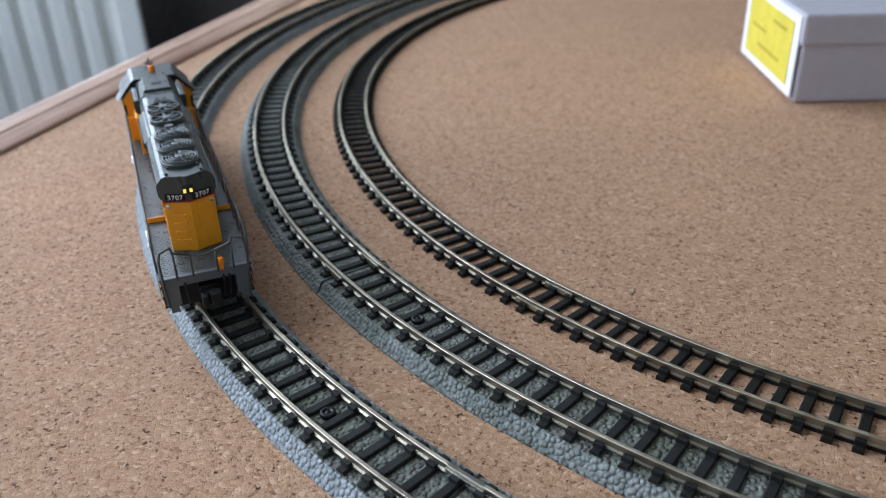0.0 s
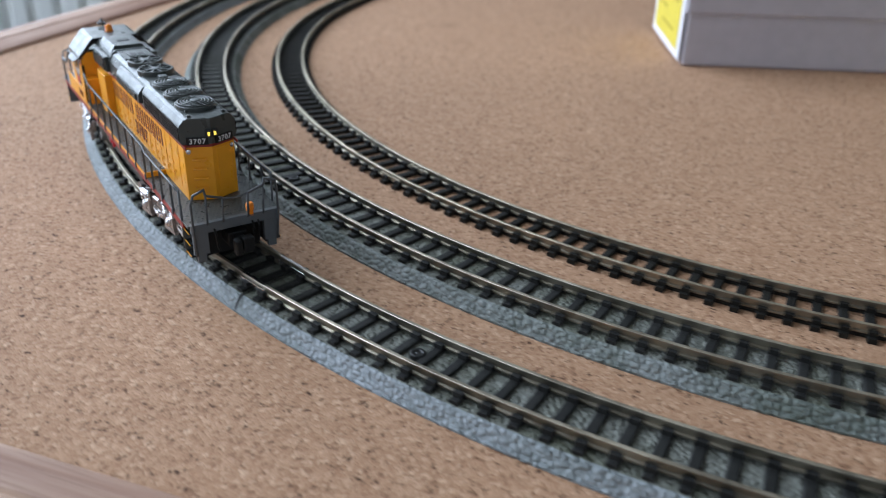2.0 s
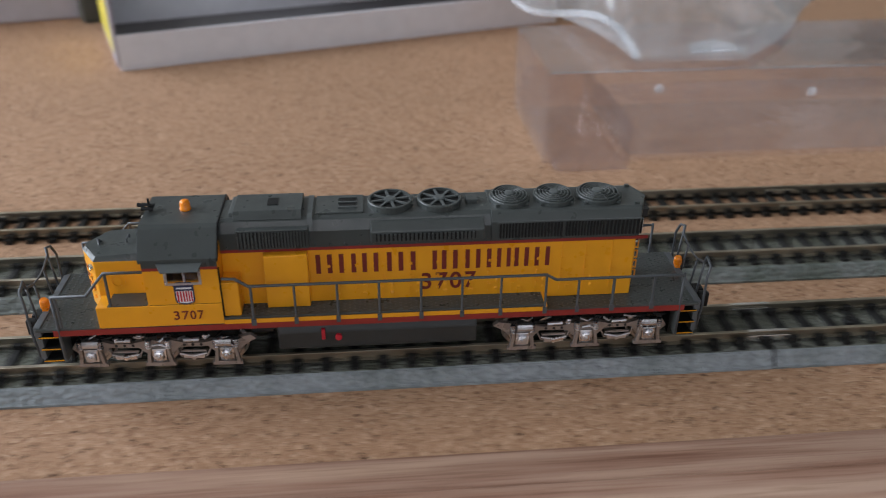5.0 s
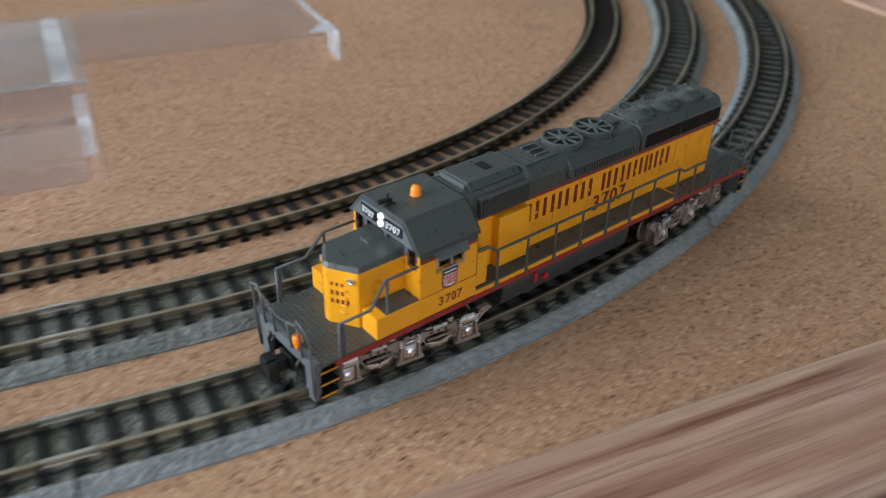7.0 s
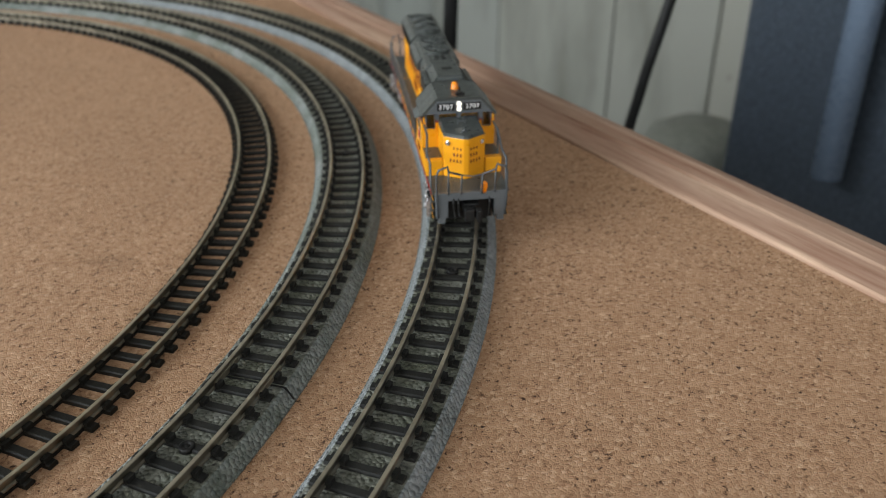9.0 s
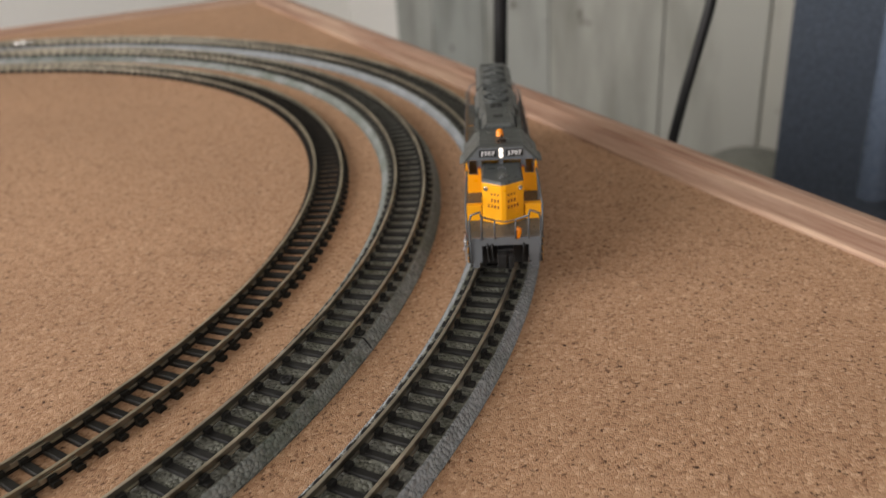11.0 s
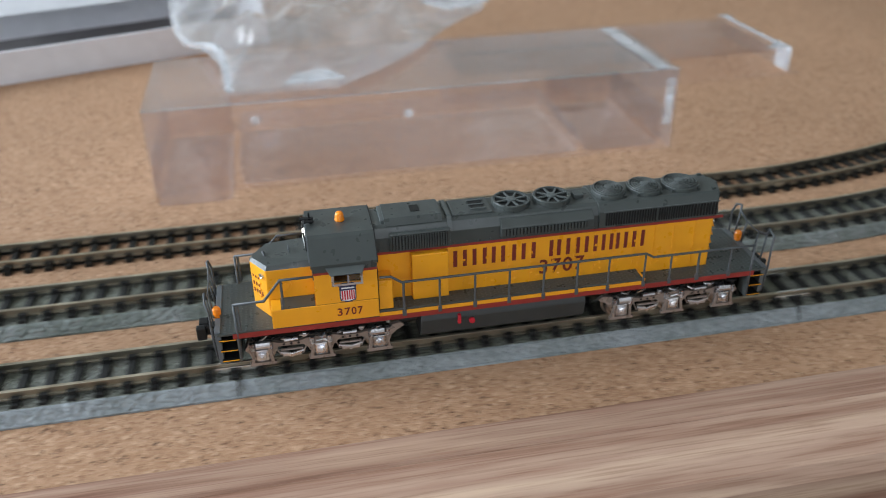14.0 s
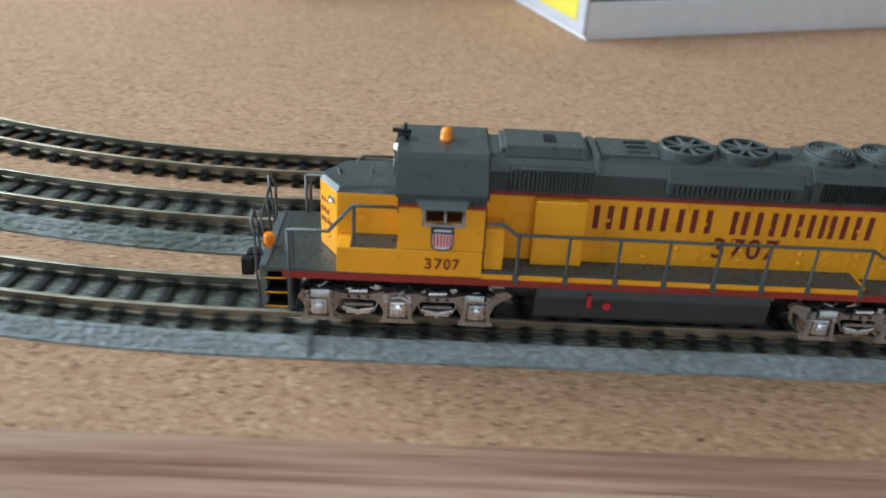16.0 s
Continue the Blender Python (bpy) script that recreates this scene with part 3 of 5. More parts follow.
tread_deck(MID0, MID1, HIGH)
tread_deck(MID1 + 0.01, 61.2, LOW)
tread_deck(-61.2, MID0 - 0.01, LOW)
for s in SIDES:
    part("sill_stripe", boxed(MID0, MID1, *sorted((s * 9.35, s * 9.8)), 10.35, 11.2), YELLOW, loco, "yellow sill band")
    part("walkway_riser", boxed(MID0 - 0.5, MID0, *sorted((s * 5.4, s * 9.8)), 10.5, 11.72, bev=0.08), YELLOW, loco, "yellow riser of the walkway step")
    part("sill_stripe", boxed(-58.5, 58.5, *sorted((s * 9.3, s * 9.86)), 9.2, 10.35), RED, loco, "dark red sill line")

# fuel tank
tank_pts = [(-7.6, 8.4), (-8.2, 6.5), (-7.6, 3.0), (-6.2, 1.7), (6.2, 1.7), (7.6, 3.0), (8.2, 6.5), (7.6, 8.4)]
tank = part("fuel_tank", prism(bmesh.new(), tank_pts, "x", -18.2, 19.8, bev=0.35), TANK, loco)
for s in SIDES:
    bm = bmesh.new()
    cyl(bm, (8.2, s * 7.9, 5.6), (8.2, s * 8.7, 5.6), 0.65, n=12)
    part("filler_cap", bm, EMBLEM_RED, tank, "small red filler cap")
    part("fuel_gauge", boxed(10.6, 11.3, *sorted((s * 7.8, s * 8.6)), 5.2, 7.4, bev=0.1), EMBLEM_RED, tank, "small red fuel gauge")
bm = bmesh.new()
cyl(bm, (20.5, 6.5, 7.2), (24.2, 6.5, 7.2), 1.0, n=12)
cyl(bm, (20.5, -6.5, 7.2), (24.2, -6.5, 7.2), 1.0, n=12)
part("air_reservoir", bm, BLACK, loco, smooth=False)

# bogies
def bogie(x):
    bg = empty("bogie", pose(x * MM, 0, 0))
    bg.parent = loco
    part("bolster", boxed(-15, 15, -5.0, 5.0, 4.2, 8.3, bev=0.5), BLACK, bg)
    for ax in (-12.95, 0.0, 12.95):
        for s in SIDES:
            bm = lathe(bmesh.new(), [(3.6, s * 3.9), (3.6, s * 4.3), (3.15, s * 4.5), (3.05, s * 6.0), (2.5, s * 6.0), (2.3, s * 5.7), (0.9, s * 5.7)], (ax, 0, 3.1), 22, "y")
            part("wheel", bm, STEEL, bg, smooth=False)
        bm = bmesh.new()
        cyl(bm, (ax, -3.9, 3.1), (ax, 3.9, 3.1), 0.9, n=8)
        part("axle", bm, BLACK, bg)
    for s in SIDES:
        y0, y1 = sorted((s * 7.0, s * 7.9))
        bm = bmesh.new()
        top = [(-16.6, 4.6), (-15.6, 6.2), (-10.6, 6.0), (-8.8, 5.5), (-5.0, 5.5), (-2.6, 6.1), (2.6, 6.1), (5.0, 5.5), (8.8, 5.5), (10.6, 6.0), (14.6, 6.4), (17.8, 7.0), (18.8, 6.2), (17.0, 5.2)]
        bot = [(15.4, 3.8), (14.9, 3.0), (14.6, 4.4), (11.2, 4.4), (10.7, 3.4), (9.4, 4.7), (3.9, 4.6), (2.4, 3.2), (1.9, 4.3), (-1.9, 4.3), (-2.4, 3.2), (-3.9, 4.6), (-9.4, 4.7), (-10.7, 3.4), (-11.2, 4.4), (-14.6, 4.4), (-15.0, 3.2)]
        sg = 1 if x > 0 else -1
        prism(bm, [(-px * sg, pz) for px, pz in top + bot], "y", y0, y1)
        part("side_frame", bm, FRAME_TAN, bg, "silvered tan bogie side frame")
        for ax in (-12.95, 0.0, 12.95):
            bm = boxed(ax - 1.35, ax + 1.35, *sorted((s * 7.9, s * 8.5)), 1.9, 4.7, bev=0.25)
            box(bm, ax - 0.9, ax + 0.9, *sorted((s * 8.5, s * 8.9)), 2.5, 4.1, bev=0.2)
            cyl(bm, (ax, s * 8.8, 3.3), (ax, s * 9.15, 3.3), 0.65, n=10)
            for dx in (-1.9, 1.9):
                for k in range(4):
                    lathe(bm, [(0.45, 4.7 + k * 0.48), (0.62, 4.82 + k * 0.48), (0.62, 4.98 + k * 0.48), (0.45, 5.1 + k * 0.48)], (ax + dx, s * 8.3, 0), 8)
            box(bm, ax - 2.0, ax + 2.0, *sorted((s * 7.4, s * 8.4)), 1.35, 1.75, bev=0.1)
            tube(bm, [(ax - 1.5, s * 8.6, 5.2), (ax - 0.4, s * 8.9, 6.0), (ax + 1.0, s * 8.7, 5.6)], 0.22, 6)
            part("axle_box", bm, SILVER, bg, "bright chromed axle box")
        bm = bmesh.new()
        for ax in (-6.5, 6.5):
            cyl(bm, (ax - 1.5, s * 8.2, 6.5), (ax + 1.5, s * 8.2, 6.4), 0.45, n=10)
            box(bm, ax - 2.0, ax + 2.0, *sorted((s * 7.9, s * 8.3)), 2.3, 3.1)
            cyl(bm, (ax, s * 8.0, 2.6), (ax, s * 8.5, 2.6), 0.5, n=8)
            tube(bm, [(ax - 2.6, s * 8.2, 3.4), (ax, s * 8.5, 3.0), (ax + 2.6, s * 8.2, 3.4)], 0.25, 6)
        part("brake_gear", bm, SILVER, bg)
        # pipes and rigging above the frame, slotted loops below it
        rng = random.Random(int(x) + 7 * s)
        for k in range(15):
            ax = -15.0 + 2.1 * k + rng.uniform(-0.5, 0.5)
            h = rng.uniform(6.3, 7.6)
            l = rng.uniform(0.5, 1.5)
            tgt = bmesh.new()
            tube(tgt, [(ax - l, s * 7.6, h), (ax, s * 8.3, h + rng.uniform(-0.4, 0.5)), (ax + l, s * 7.7, h + rng.uniform(-0.6, 0.3))], rng.uniform(0.18, 0.32), 5)
            if k % 3 == 0:
                box(tgt, ax - 0.4, ax + 0.5, *sorted((s * 7.5, s * 8.2)), h - 0.4, h + 0.4, bev=0.08)
            part('brake_pipe', tgt, SILVER if k % 2 else BLACK, bg)
        for ax in (-6.5, 6.5):
            loop = bmesh.new()
            tube(loop, [(ax - 3.4, s * 7.6, 4.4), (ax - 2.5, s * 7.8, 2.6), (ax + 2.5, s * 7.8, 2.6), (ax + 3.4, s * 7.6, 4.4)], 0.2, 6)
            box(loop, ax - 2.4, ax + 2.4, *sorted((s * 7.6, s * 8.0)), 3.5, 3.9)
            part("brake_loop", loop, FRAME_TAN, bg)
        for ax in (-12.95, 0.0, 12.95):
            u = [(-2.9, 1.0), (2.9, 1.0), (2.9, 1.55), (2.5, 1.7), (2.0, 4.9), (1.5, 4.9), (1.75, 1.75), (-1.75, 1.75), (-1.5, 4.9), (-2.0, 4.9), (-2.5, 1.7), (-2.9, 1.55)]
            part("pedestal", prism(bmesh.new(), [(ax + px, pz) for px, pz in u], "y", *sorted((s * 7.85, s * 8.65))), FRAME_TAN, bg, "silvered tan pedestal with a keeper bar")
            cap = lathe(bmesh.new(), [(0.95, s * 8.4), (1.0, s * 9.0), (0.75, s * 9.15), (0.45, s * 9.1), (0.4, s * 9.35), (0.15, s * 9.4)], (ax + 0.1, 0, 3.2), 9, "y")
            part("axle_cap", cap, SILVER, bg, "faceted chromed axle cap")
        for ax, l in ((-12.6, 1.5), (12.6, 1.5)):
            part("brake_cylinder", lathe(bmesh.new(), [(0.3, -l), (0.95, -l), (0.95, l), (0.3, l)], (ax, s * 8.2, 5.9), 14, "x"), SILVER, bg, "bright brake cylinder")
        for ax in (-6.5, 6.5):
            for dx in (-1.6, 0.0, 1.6):
                # black disc on the frame's face paints the shade of a recess
                bm = cyl(bmesh.new(), (ax + dx, s * 7.85, 5.1), (ax + dx, s * 7.95, 5.1), 0.3, n=8)
                part("bolt_hole", bm, BLACK, bg)
    return bg


bogie_front, bogie_rear = bogie(41.45), bogie(-41.45)

# short hood (nose)
nose_plan = [(40.4, -5.4), (51.6, -5.4), (54.3, -0.6), (54.3, 0.6), (51.6, 5.4), (40.4, 5.4)]
nose = part("nose", prism(bmesh.new(), nose_plan, "z", LOW, 21.6, bev=0.25), YELLOW, loco, "yellow low short hood with a creased front")
bm = bmesh.new()
lo = [bm.verts.new((x, y, 21.55)) for x, y in nose_plan]
hi = [bm.verts.new((x - (0.5 if x > 45 else 0), y * 0.9, 22.9 if x < 45 else 22.3)) for x, y in nose_plan]
bm.faces.new(hi)
for i in range(6):
    bm.faces.new((lo[i], lo[(i + 1) % 6], hi[(i + 1) % 6], hi[i]))
part("nose_roof", bm, GREY, nose, "dark grey nose roof")
for s in SIDES:
    bm = lathe(bmesh.new(), [(0.62, 0), (0.62, 0.45), (0.45, 0.5), (0.3, 0.35)], (0, 0, 0), 12, "x")
    ob = part("marker_lamp", bm, CHROME, nose, "small clear marker lamp")
    ob.matrix_basis = pose(52.15 * MM, s * 4.3 * MM, 20.0 * MM, 0, 0, s * 29.4)
bm = bmesh.new()
tube(bm, [(46.0, -0.9, 22.8), (46.0, -0.9, 23.5), (46.0, 0.9, 23.5), (46.0, 0.9, 22.8)], 0.16, 6)
tube(bm, [(51.5, -0.7, 22.3), (51.8, 0.0, 23.1), (51.5, 0.7, 22.3)], 0.2, 6)
part("grab_iron", bm, RAIL_GREY, nose)
bm = bmesh.new()
for k in range(4):
    tube(bm, [(53.0, 2.2 - 0.9, 13.2 + 1.5 * k), (53.5, 2.2 - 0.9, 13.2 + 1.5 * k), (52.9, 3.6, 13.2 + 1.5 * k), (52.5, 3.6, 13.2 + 1.5 * k)], 0.13, 5)
part("ladder_irons", bm, YELLOW, nose)
bm = lathe(bmesh.new(), [(1.5, 0), (1.5, 0.18), (1.1, 0.18), (1.1, 0.05), (0.8, 0.05), (0.75, 0.2)], (47.6, 5.35, 17.6), 16, "y")
part("sand_hatch", bm, YELLOW, nose)
# maroon lettering bars on the nose front, two facets
for s in SIDES:
    for zz, hh, n in ((18.7, 0.55, 3), (17.0, 0.85, 3), (15.3, 0.8, 4)):
        for k in range(n):
            bm = boxed(-0.03, 0.08, -0.2, 0.2, -hh / 2, hh / 2)
            ob = part("letter_bar", bm, LETTER, nose)
            d = 0.55 + (k + 0.3) * 0.92
            ob.matrix_basis = pose((54.3 - d * 0.49) * MM, s * (0.6 + d * 0.87) * MM, zz * MM, 0, 0, s * 29.4)

# cab
cab = empty("cab")
cab.parent = loco
tagged(cab, "yellow cab with grey angled roof")
CX0, CX1 = 28.0, 41.2
for s in SIDES:
    y0, y1 = sorted((s * 9.0, s * 9.7))
    bm = boxed(CX0, CX1, y0, y1, 14.8, 19.3)
    box(bm, CX0, 31.6, y0, y1, 19.3, 23.4)
    box(bm, 37.6, CX1, y0, y1, 19.3, 23.4)
    box(bm, 31.6, 37.6, y0, y1, 22.3, 23.4)
    side = part("cab_side", bm, YELLOW, cab)
    part("window_pane", boxed(31.6, 37.6, s * 9.2 - 0.05, s * 9.2 + 0.05, 19.3, 22.3), GLASS, side)
    bm = boxed(31.3, 31.8, *sorted((s * 9.62, s * 9.85)), 19.0, 22.5)
    box(bm, 37.4, 37.9, *sorted((s * 9.62, s * 9.85)), 19.0, 22.5)
    box(bm, 34.4, 34.8, *sorted((s * 9.3, s * 9.8)), 19.3, 22.3)
    box(bm, 31.3, 37.9, *sorted((s * 9.62, s * 9.9)), 18.85, 19.25)
    part("window_frame", bm, SILVER, side, "bright window frame")
    shade = prism(bmesh.new(), [(s * 9.7, 23.0), (s * 11.1, 22.0), (s * 11.15, 22.2), (s * 9.7, 23.3)], "x", 30.6, 38.9)
    for v in shade.verts:
        if abs(v.co.y) > 10:
            v.co.x += 0.9 if v.co.x < 34 else -0.9
    part("sun_visor", shade, GREY_LIGHT, side)
    part("red_line", boxed(CX0 - 0.05, CX1 + 0.05, *sorted((s * 9.5, s * 9.76)), 21.75, 22.3), RED, side)
    part("upper_band", boxed(CX0 - 0.03, CX1 + 0.03, *sorted((s * 9.5, s * 9.745)), 22.3, 23.45), GREY, side, "dark grey upper band")
    part("panel_gap", boxed(CX0 - 0.02, 41.0, *sorted((s * 9.4, s * 9.74)), 14.72, 14.86), BLACK, side)
    part("panel_gap", boxed(CX0 - 0.18, CX0 - 0.01, *sorted((s * 9.0, s * 9.66)), 11.7, 21.7), BLACK, side)
front = part("cab_front", boxed(40.6, 41.2, -9.0, 9.0, 14.8, 20.2), YELLOW, cab)
for a, b in ((-9.0, -8.6), (-6.4, -5.3), (-0.5, 0.5), (5.3, 6.4), (8.6, 9.0)):
    part("window_pillar", boxed(40.6, 41.2, a, b, 22.3, 25.0), PILOT_GREY, front)
    part("pillar_foot", boxed(40.6, 41.2, a, b, 20.2, 21.75), YELLOW, front)
    part("red_line", boxed(40.6, 41.22, a, b, 21.75, 22.3), RED, front)
part("cab_back", boxed(28.0, 28.6, -9.0, 9.0, 11.7, 25.0), YELLOW, cab)
for a, b in ((-8.6, -6.4), (-5.3, -0.5), (0.5, 5.3), (6.4, 8.6)):
    part("windscreen", boxed(40.8, 40.95, a, b, 20.2, 25.0), GLASS, front)
    bm = bmesh.new()
    tube(bm, [(41.25, a, 20.3), (41.25, b, 20.3), (41.25, b, 24.2), (41.25, a, 24.2), (41.25, a, 20.3)], 0.16, 5)
    part("window_gasket", bm, RAIL_GREY, front)
roof_pts = [(-9.95, 23.4), (-9.95, 24.0), (-6.4, 28.1), (-5.6, 28.6), (5.6, 28.6), (6.4, 28.1), (9.95, 24.0), (9.95, 23.4), (8.6, 24.4), (5.5, 27.6), (-5.5, 27.6), (-8.6, 24.4)]
part("panel_gap", prism(bmesh.new(), [(y * 1.004, z + 0.05 if z > 24 else z) for y, z in roof_pts], "x", CX0 - 0.3, CX0 - 0.1), BLACK, cab)
roof = part("cab_roof", prism(bmesh.new(), roof_pts, "x", CX0 - 0.1, CX1 + 0.5), GREY, cab, "dark grey angled cab roof")
brow = prism(bmesh.new(), [(-8.8, 24.3), (-5.7, 27.7), (5.7, 27.7), (8.8, 24.3)], "x", 40.4, 42.0)
part("cab_brow", brow, PILOT_GREY, roof)
for s in SIDES:
    nb = part("number_board", boxed(-0.05, 0.35, -2.3, 2.3, -0.95, 0.95, bev=0.1), BLACK, roof, "black number board with white numerals")
    nb.matrix_basis = pose(42.05 * MM, s * 3.5 * MM, 26.2 * MM, 0, 0, s * 4)
    lettering("3707", 1.7, pose(0.36 * MM, 0, 0, 90, 0, 90), WHITE, nb)
for k in range(2):
    bm = lathe(bmesh.new(), [(0.6, 0), (0.6, 0.5), (0.42, 0.5), (0.35, 0.62)], (42.0, 0, 25.6 + 1.35 * k), 14, "x")
    part("headlamp", bm, LENS_WHITE, roof, "lit round headlamp", smooth=False)
bm = lathe(bmesh.new(), [(1.05, 28.5), (1.05, 28.9), (0.95, 29.0), (0.95, 29.8), (0.75, 30.3), (0.3, 30.5)], (34.8, 0, 0), 18)
part("beacon", bm, ORANGE, roof, "orange rotating beacon", smooth=True)
bm = bmesh.new()
cyl(bm, (40.5, 0.3, 28.5), (40.5, 0.3, 29.6), 0.25, n=8)
for dy, l, dz in ((-0.8, 2.2, 0.0), (0.0, 2.9, 0.35), (0.8, 2.0, 0.0)):
    cyl(bm, (40.0, 0.3 + dy, 29.4 + dz), (40.0 + l, 0.3 + dy, 29.5 + dz), 0.16, 0.42, n=8)
cyl(bm, (40.8, 0.3, 28.6), (40.8, 0.3, 31.0), 0.2, n=8)
cyl(bm, (40.2, -0.8, 29.4), (40.2, 1.4, 29.4), 0.2, n=8)
part("air_horn", bm, BLACK, roof, "small grey roof horn")
for s in SIDES:
    # number and emblem on the cab side
    lettering("3707", 2.5, pose(34.6 * MM, s * 9.93 * MM, 12.6 * MM, 90, 0, 180 if s > 0 else 0), LETTER, cab, "side_number")
    em = part("emblem", prism(bmesh.new(), [(-1.75, -1.2), (-1.55, -1.9), (0, -2.3), (1.55, -1.9), (1.75, -1.2), (1.75, 1.4), (2.0, 1.9), (1.2, 2.3), (-1.2, 2.3), (-2.0, 1.9), (-1.75, 1.4)], "y", -0.06, 0.06), BLUE, cab, "shield emblem in red, white and blue")
    em.matrix_basis = pose(34.8 * MM, s * 9.76 * MM, 17.1 * MM)
    part("emblem_field", prism(bmesh.new(), [(-1.5, -1.15), (-1.35, -1.7), (0, -2.0), (1.35, -1.7), (1.5, -1.15), (1.5, 0.55), (-1.5, 0.55)], "y", -0.085, 0.085), WHITE, em)
    part("emblem_band", boxed(-1.35, 1.35, -0.085, 0.085, 0.95, 1.25), WHITE, em)
    for k in range(6):
        x = -1.22 + 0.488 * k
        part("emblem_stripe", boxed(x - 0.15, x + 0.15, -0.11, 0.11, -1.62, 0.5), EMBLEM_RED, em)
    bx = part("sub_base", boxed(CX0, 51.2, *sorted((s * 5.6, s * 9.9)), LOW, 14.8, bev=0.15), YELLOW, loco, "yellow equipment locker below the cab")
    part("walk_top", boxed(41.4, 49.0, *sorted((s * 5.5, s * 9.7)), 14.79, 14.95), GREY, bx)
    part("step_locker", boxed(25.2, 27.9, *sorted((s * 5.4, s * 9.3)), 11.7, 18.6, bev=0.2), YELLOW, loco)

# long hood
hood = part("long_hood", creased(boxed(-51.2, 28.0, -5.4, 5.4, LOW, 22.9, bev=0.2), 2), YELLOW, loco, "long yellow engine hood with maroon lettering bars")
for s in SIDES:
    part("engine_door", boxed(12.9, 21.2, *sorted((s * 5.2, s * 7.2)), 11.75, 22.4, bev=0.2), YELLOW, hood)
    bm = bmesh.new()
    for k in range(12):
        x = 9.5 - k * 5.0
        box(bm, x - 0.06, x + 0.06, *sorted((s * 5.38, s * 5.48)), 12.2, 22.4)
        for zz in (13.8, 16.4, 19.0):
            box(bm, x - 0.45, x + 0.05, *sorted((s * 5.4, s * 5.58)), zz - 0.25, zz + 0.25)
    part("door_seams", bm, YELLOW, hood)
    for k in range(11):
        for zz in (12.9, 14.6):
            latch = boxed(-0.42, 0.42, -0.16, 0.16, -0.3, 0.3, bev=0.1) if k % 2 else lathe(bmesh.new(), [(0.42, -0.1), (0.4, 0.1), (0.2, 0.18)], (0, 0, 0), 8, "y")
            part("door_latch", latch, YELLOW, hood).matrix_basis = pose((7.9 - 5.0 * k) * MM, s * 5.42 * MM, zz * MM, 0, 0, 0 if s > 0 else 180)
    for k in range(19):
        rivet = lathe(bmesh.new(), [(0.26, -0.1), (0.24, 0.1), (0.1, 0.2)], (0, 0, 0), 7, "y")
        part("rivet", rivet, GREY, hood).matrix_basis = pose((27.0 - 2.6 * k) * MM, s * 5.5 * MM, 23.5 * MM, 0, 0, 0 if s > 0 else 180)
    part("red_line", boxed(-51.3, 28.0, *sorted((s * 5.3, s * 5.52)), 22.4, 23.0), RED, hood)
    # lettering drawn as plain bars: two words, then the number
    widths = [2.9, 3.1, 0.75, 3.3, 3.1, None, 2.6, 3.2, 3.0, 0.75, 2.5, 0.75, 3.0]
    x = 11.6
    for k, w in enumerate(widths):
        if w is None:
            x -= 1.9
            continue
        z0, z1, t = 17.5, 21.4, 0.85
        bm = boxed(x - w, x - w + t, -0.04, 0.04, z0, z1)
        if w > 1:
            box(bm, x - t, x, -0.04, 0.04, z0, z1)
        ob = part("letter_bar", bm, LETTER, hood)
        ob.matrix_basis = pose(0, s * 5.45 * MM, 0) if s > 0 else pose(-21.6 * MM, s * 5.45 * MM, 0, 0, 0, 180)
        x -= w + 1.25
    lettering("3707", 4.8, pose(-12.7 * MM, s * 5.49 * MM, 14.9 * MM, 90, 0, 180 if s > 0 else 0), LETTER, hood, "hood_number")
part("end_line", creased(boxed(-51.35, -51.1, -5.2, 5.2, 22.4, 23.0), 2), RED, hood)

top_pts = [(-5.5, 22.9), (-5.5, 26.2), (-4.5, 28.0), (-3.6, 28.4), (3.6, 28.4), (4.5, 28.0), (5.5, 26.2), (5.5, 22.9)]
htop = part("hood_top", creased(prism(bmesh.new(), top_pts, "x", -51.3, 28.0, bev=0.12), 2), GREY, loco, "dark grey hood roof")
rear_pts = [(-5.9, 23.3), (-5.9, 27.0), (-4.9, 28.3), (-4.2, 28.6), (4.2, 28.6), (4.9, 28.3), (5.9, 27.0), (5.9, 23.3)]
part("radiator_housing", creased(prism(bmesh.new(), rear_pts, "x", -51.7, -20.8, bev=0.15), 2), GREY, htop)
part("blower_housing", prism(bmesh.new(), [(-6.5, 23.9), (-6.5, 26.0), (-5.2, 27.6), (5.2, 27.6), (6.5, 26.0), (6.5, 23.9)], "x", -19.4, 1.5, bev=0.3), GREY, htop)
for s in SIDES:
    part("radiator_grille", ribbed(bmesh.new(), -49.4, -35.6, s * 5.85, 23.8, 26.7), BLACK, htop, "black slatted radiator grille")
    part("radiator_grille", ribbed(bmesh.new(), -35.2, -22.2, s * 5.85, 23.8, 26.7), BLACK, htop, "black slatted radiator grille")
    part("grille_frame", boxed(-49.8, -21.8, *sorted((s * 5.83, s * 5.99)), 26.7, 27.0), GREY_LIGHT, htop)
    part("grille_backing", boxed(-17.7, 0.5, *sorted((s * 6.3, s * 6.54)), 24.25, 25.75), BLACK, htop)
    part("blower_louvres", ribbed(bmesh.new(), -17.6, 0.4, s * 6.5, 24.3, 25.7, 0.75, 0.3), GREY, htop)
    part("intake_box", boxed(12.4, 25.0, *sorted((s * 5.3, s * 6.6)), 23.4, 27.3, bev=0.2), GREY, htop)
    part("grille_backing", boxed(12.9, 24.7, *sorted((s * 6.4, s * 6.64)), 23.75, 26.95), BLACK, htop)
    part("intake_grille", ribbed(bmesh.new(), 13.0, 24.6, s * 6.6, 23.8, 26.9, 0.58, 0.3), GREY, htop, "grey slatted air intake")
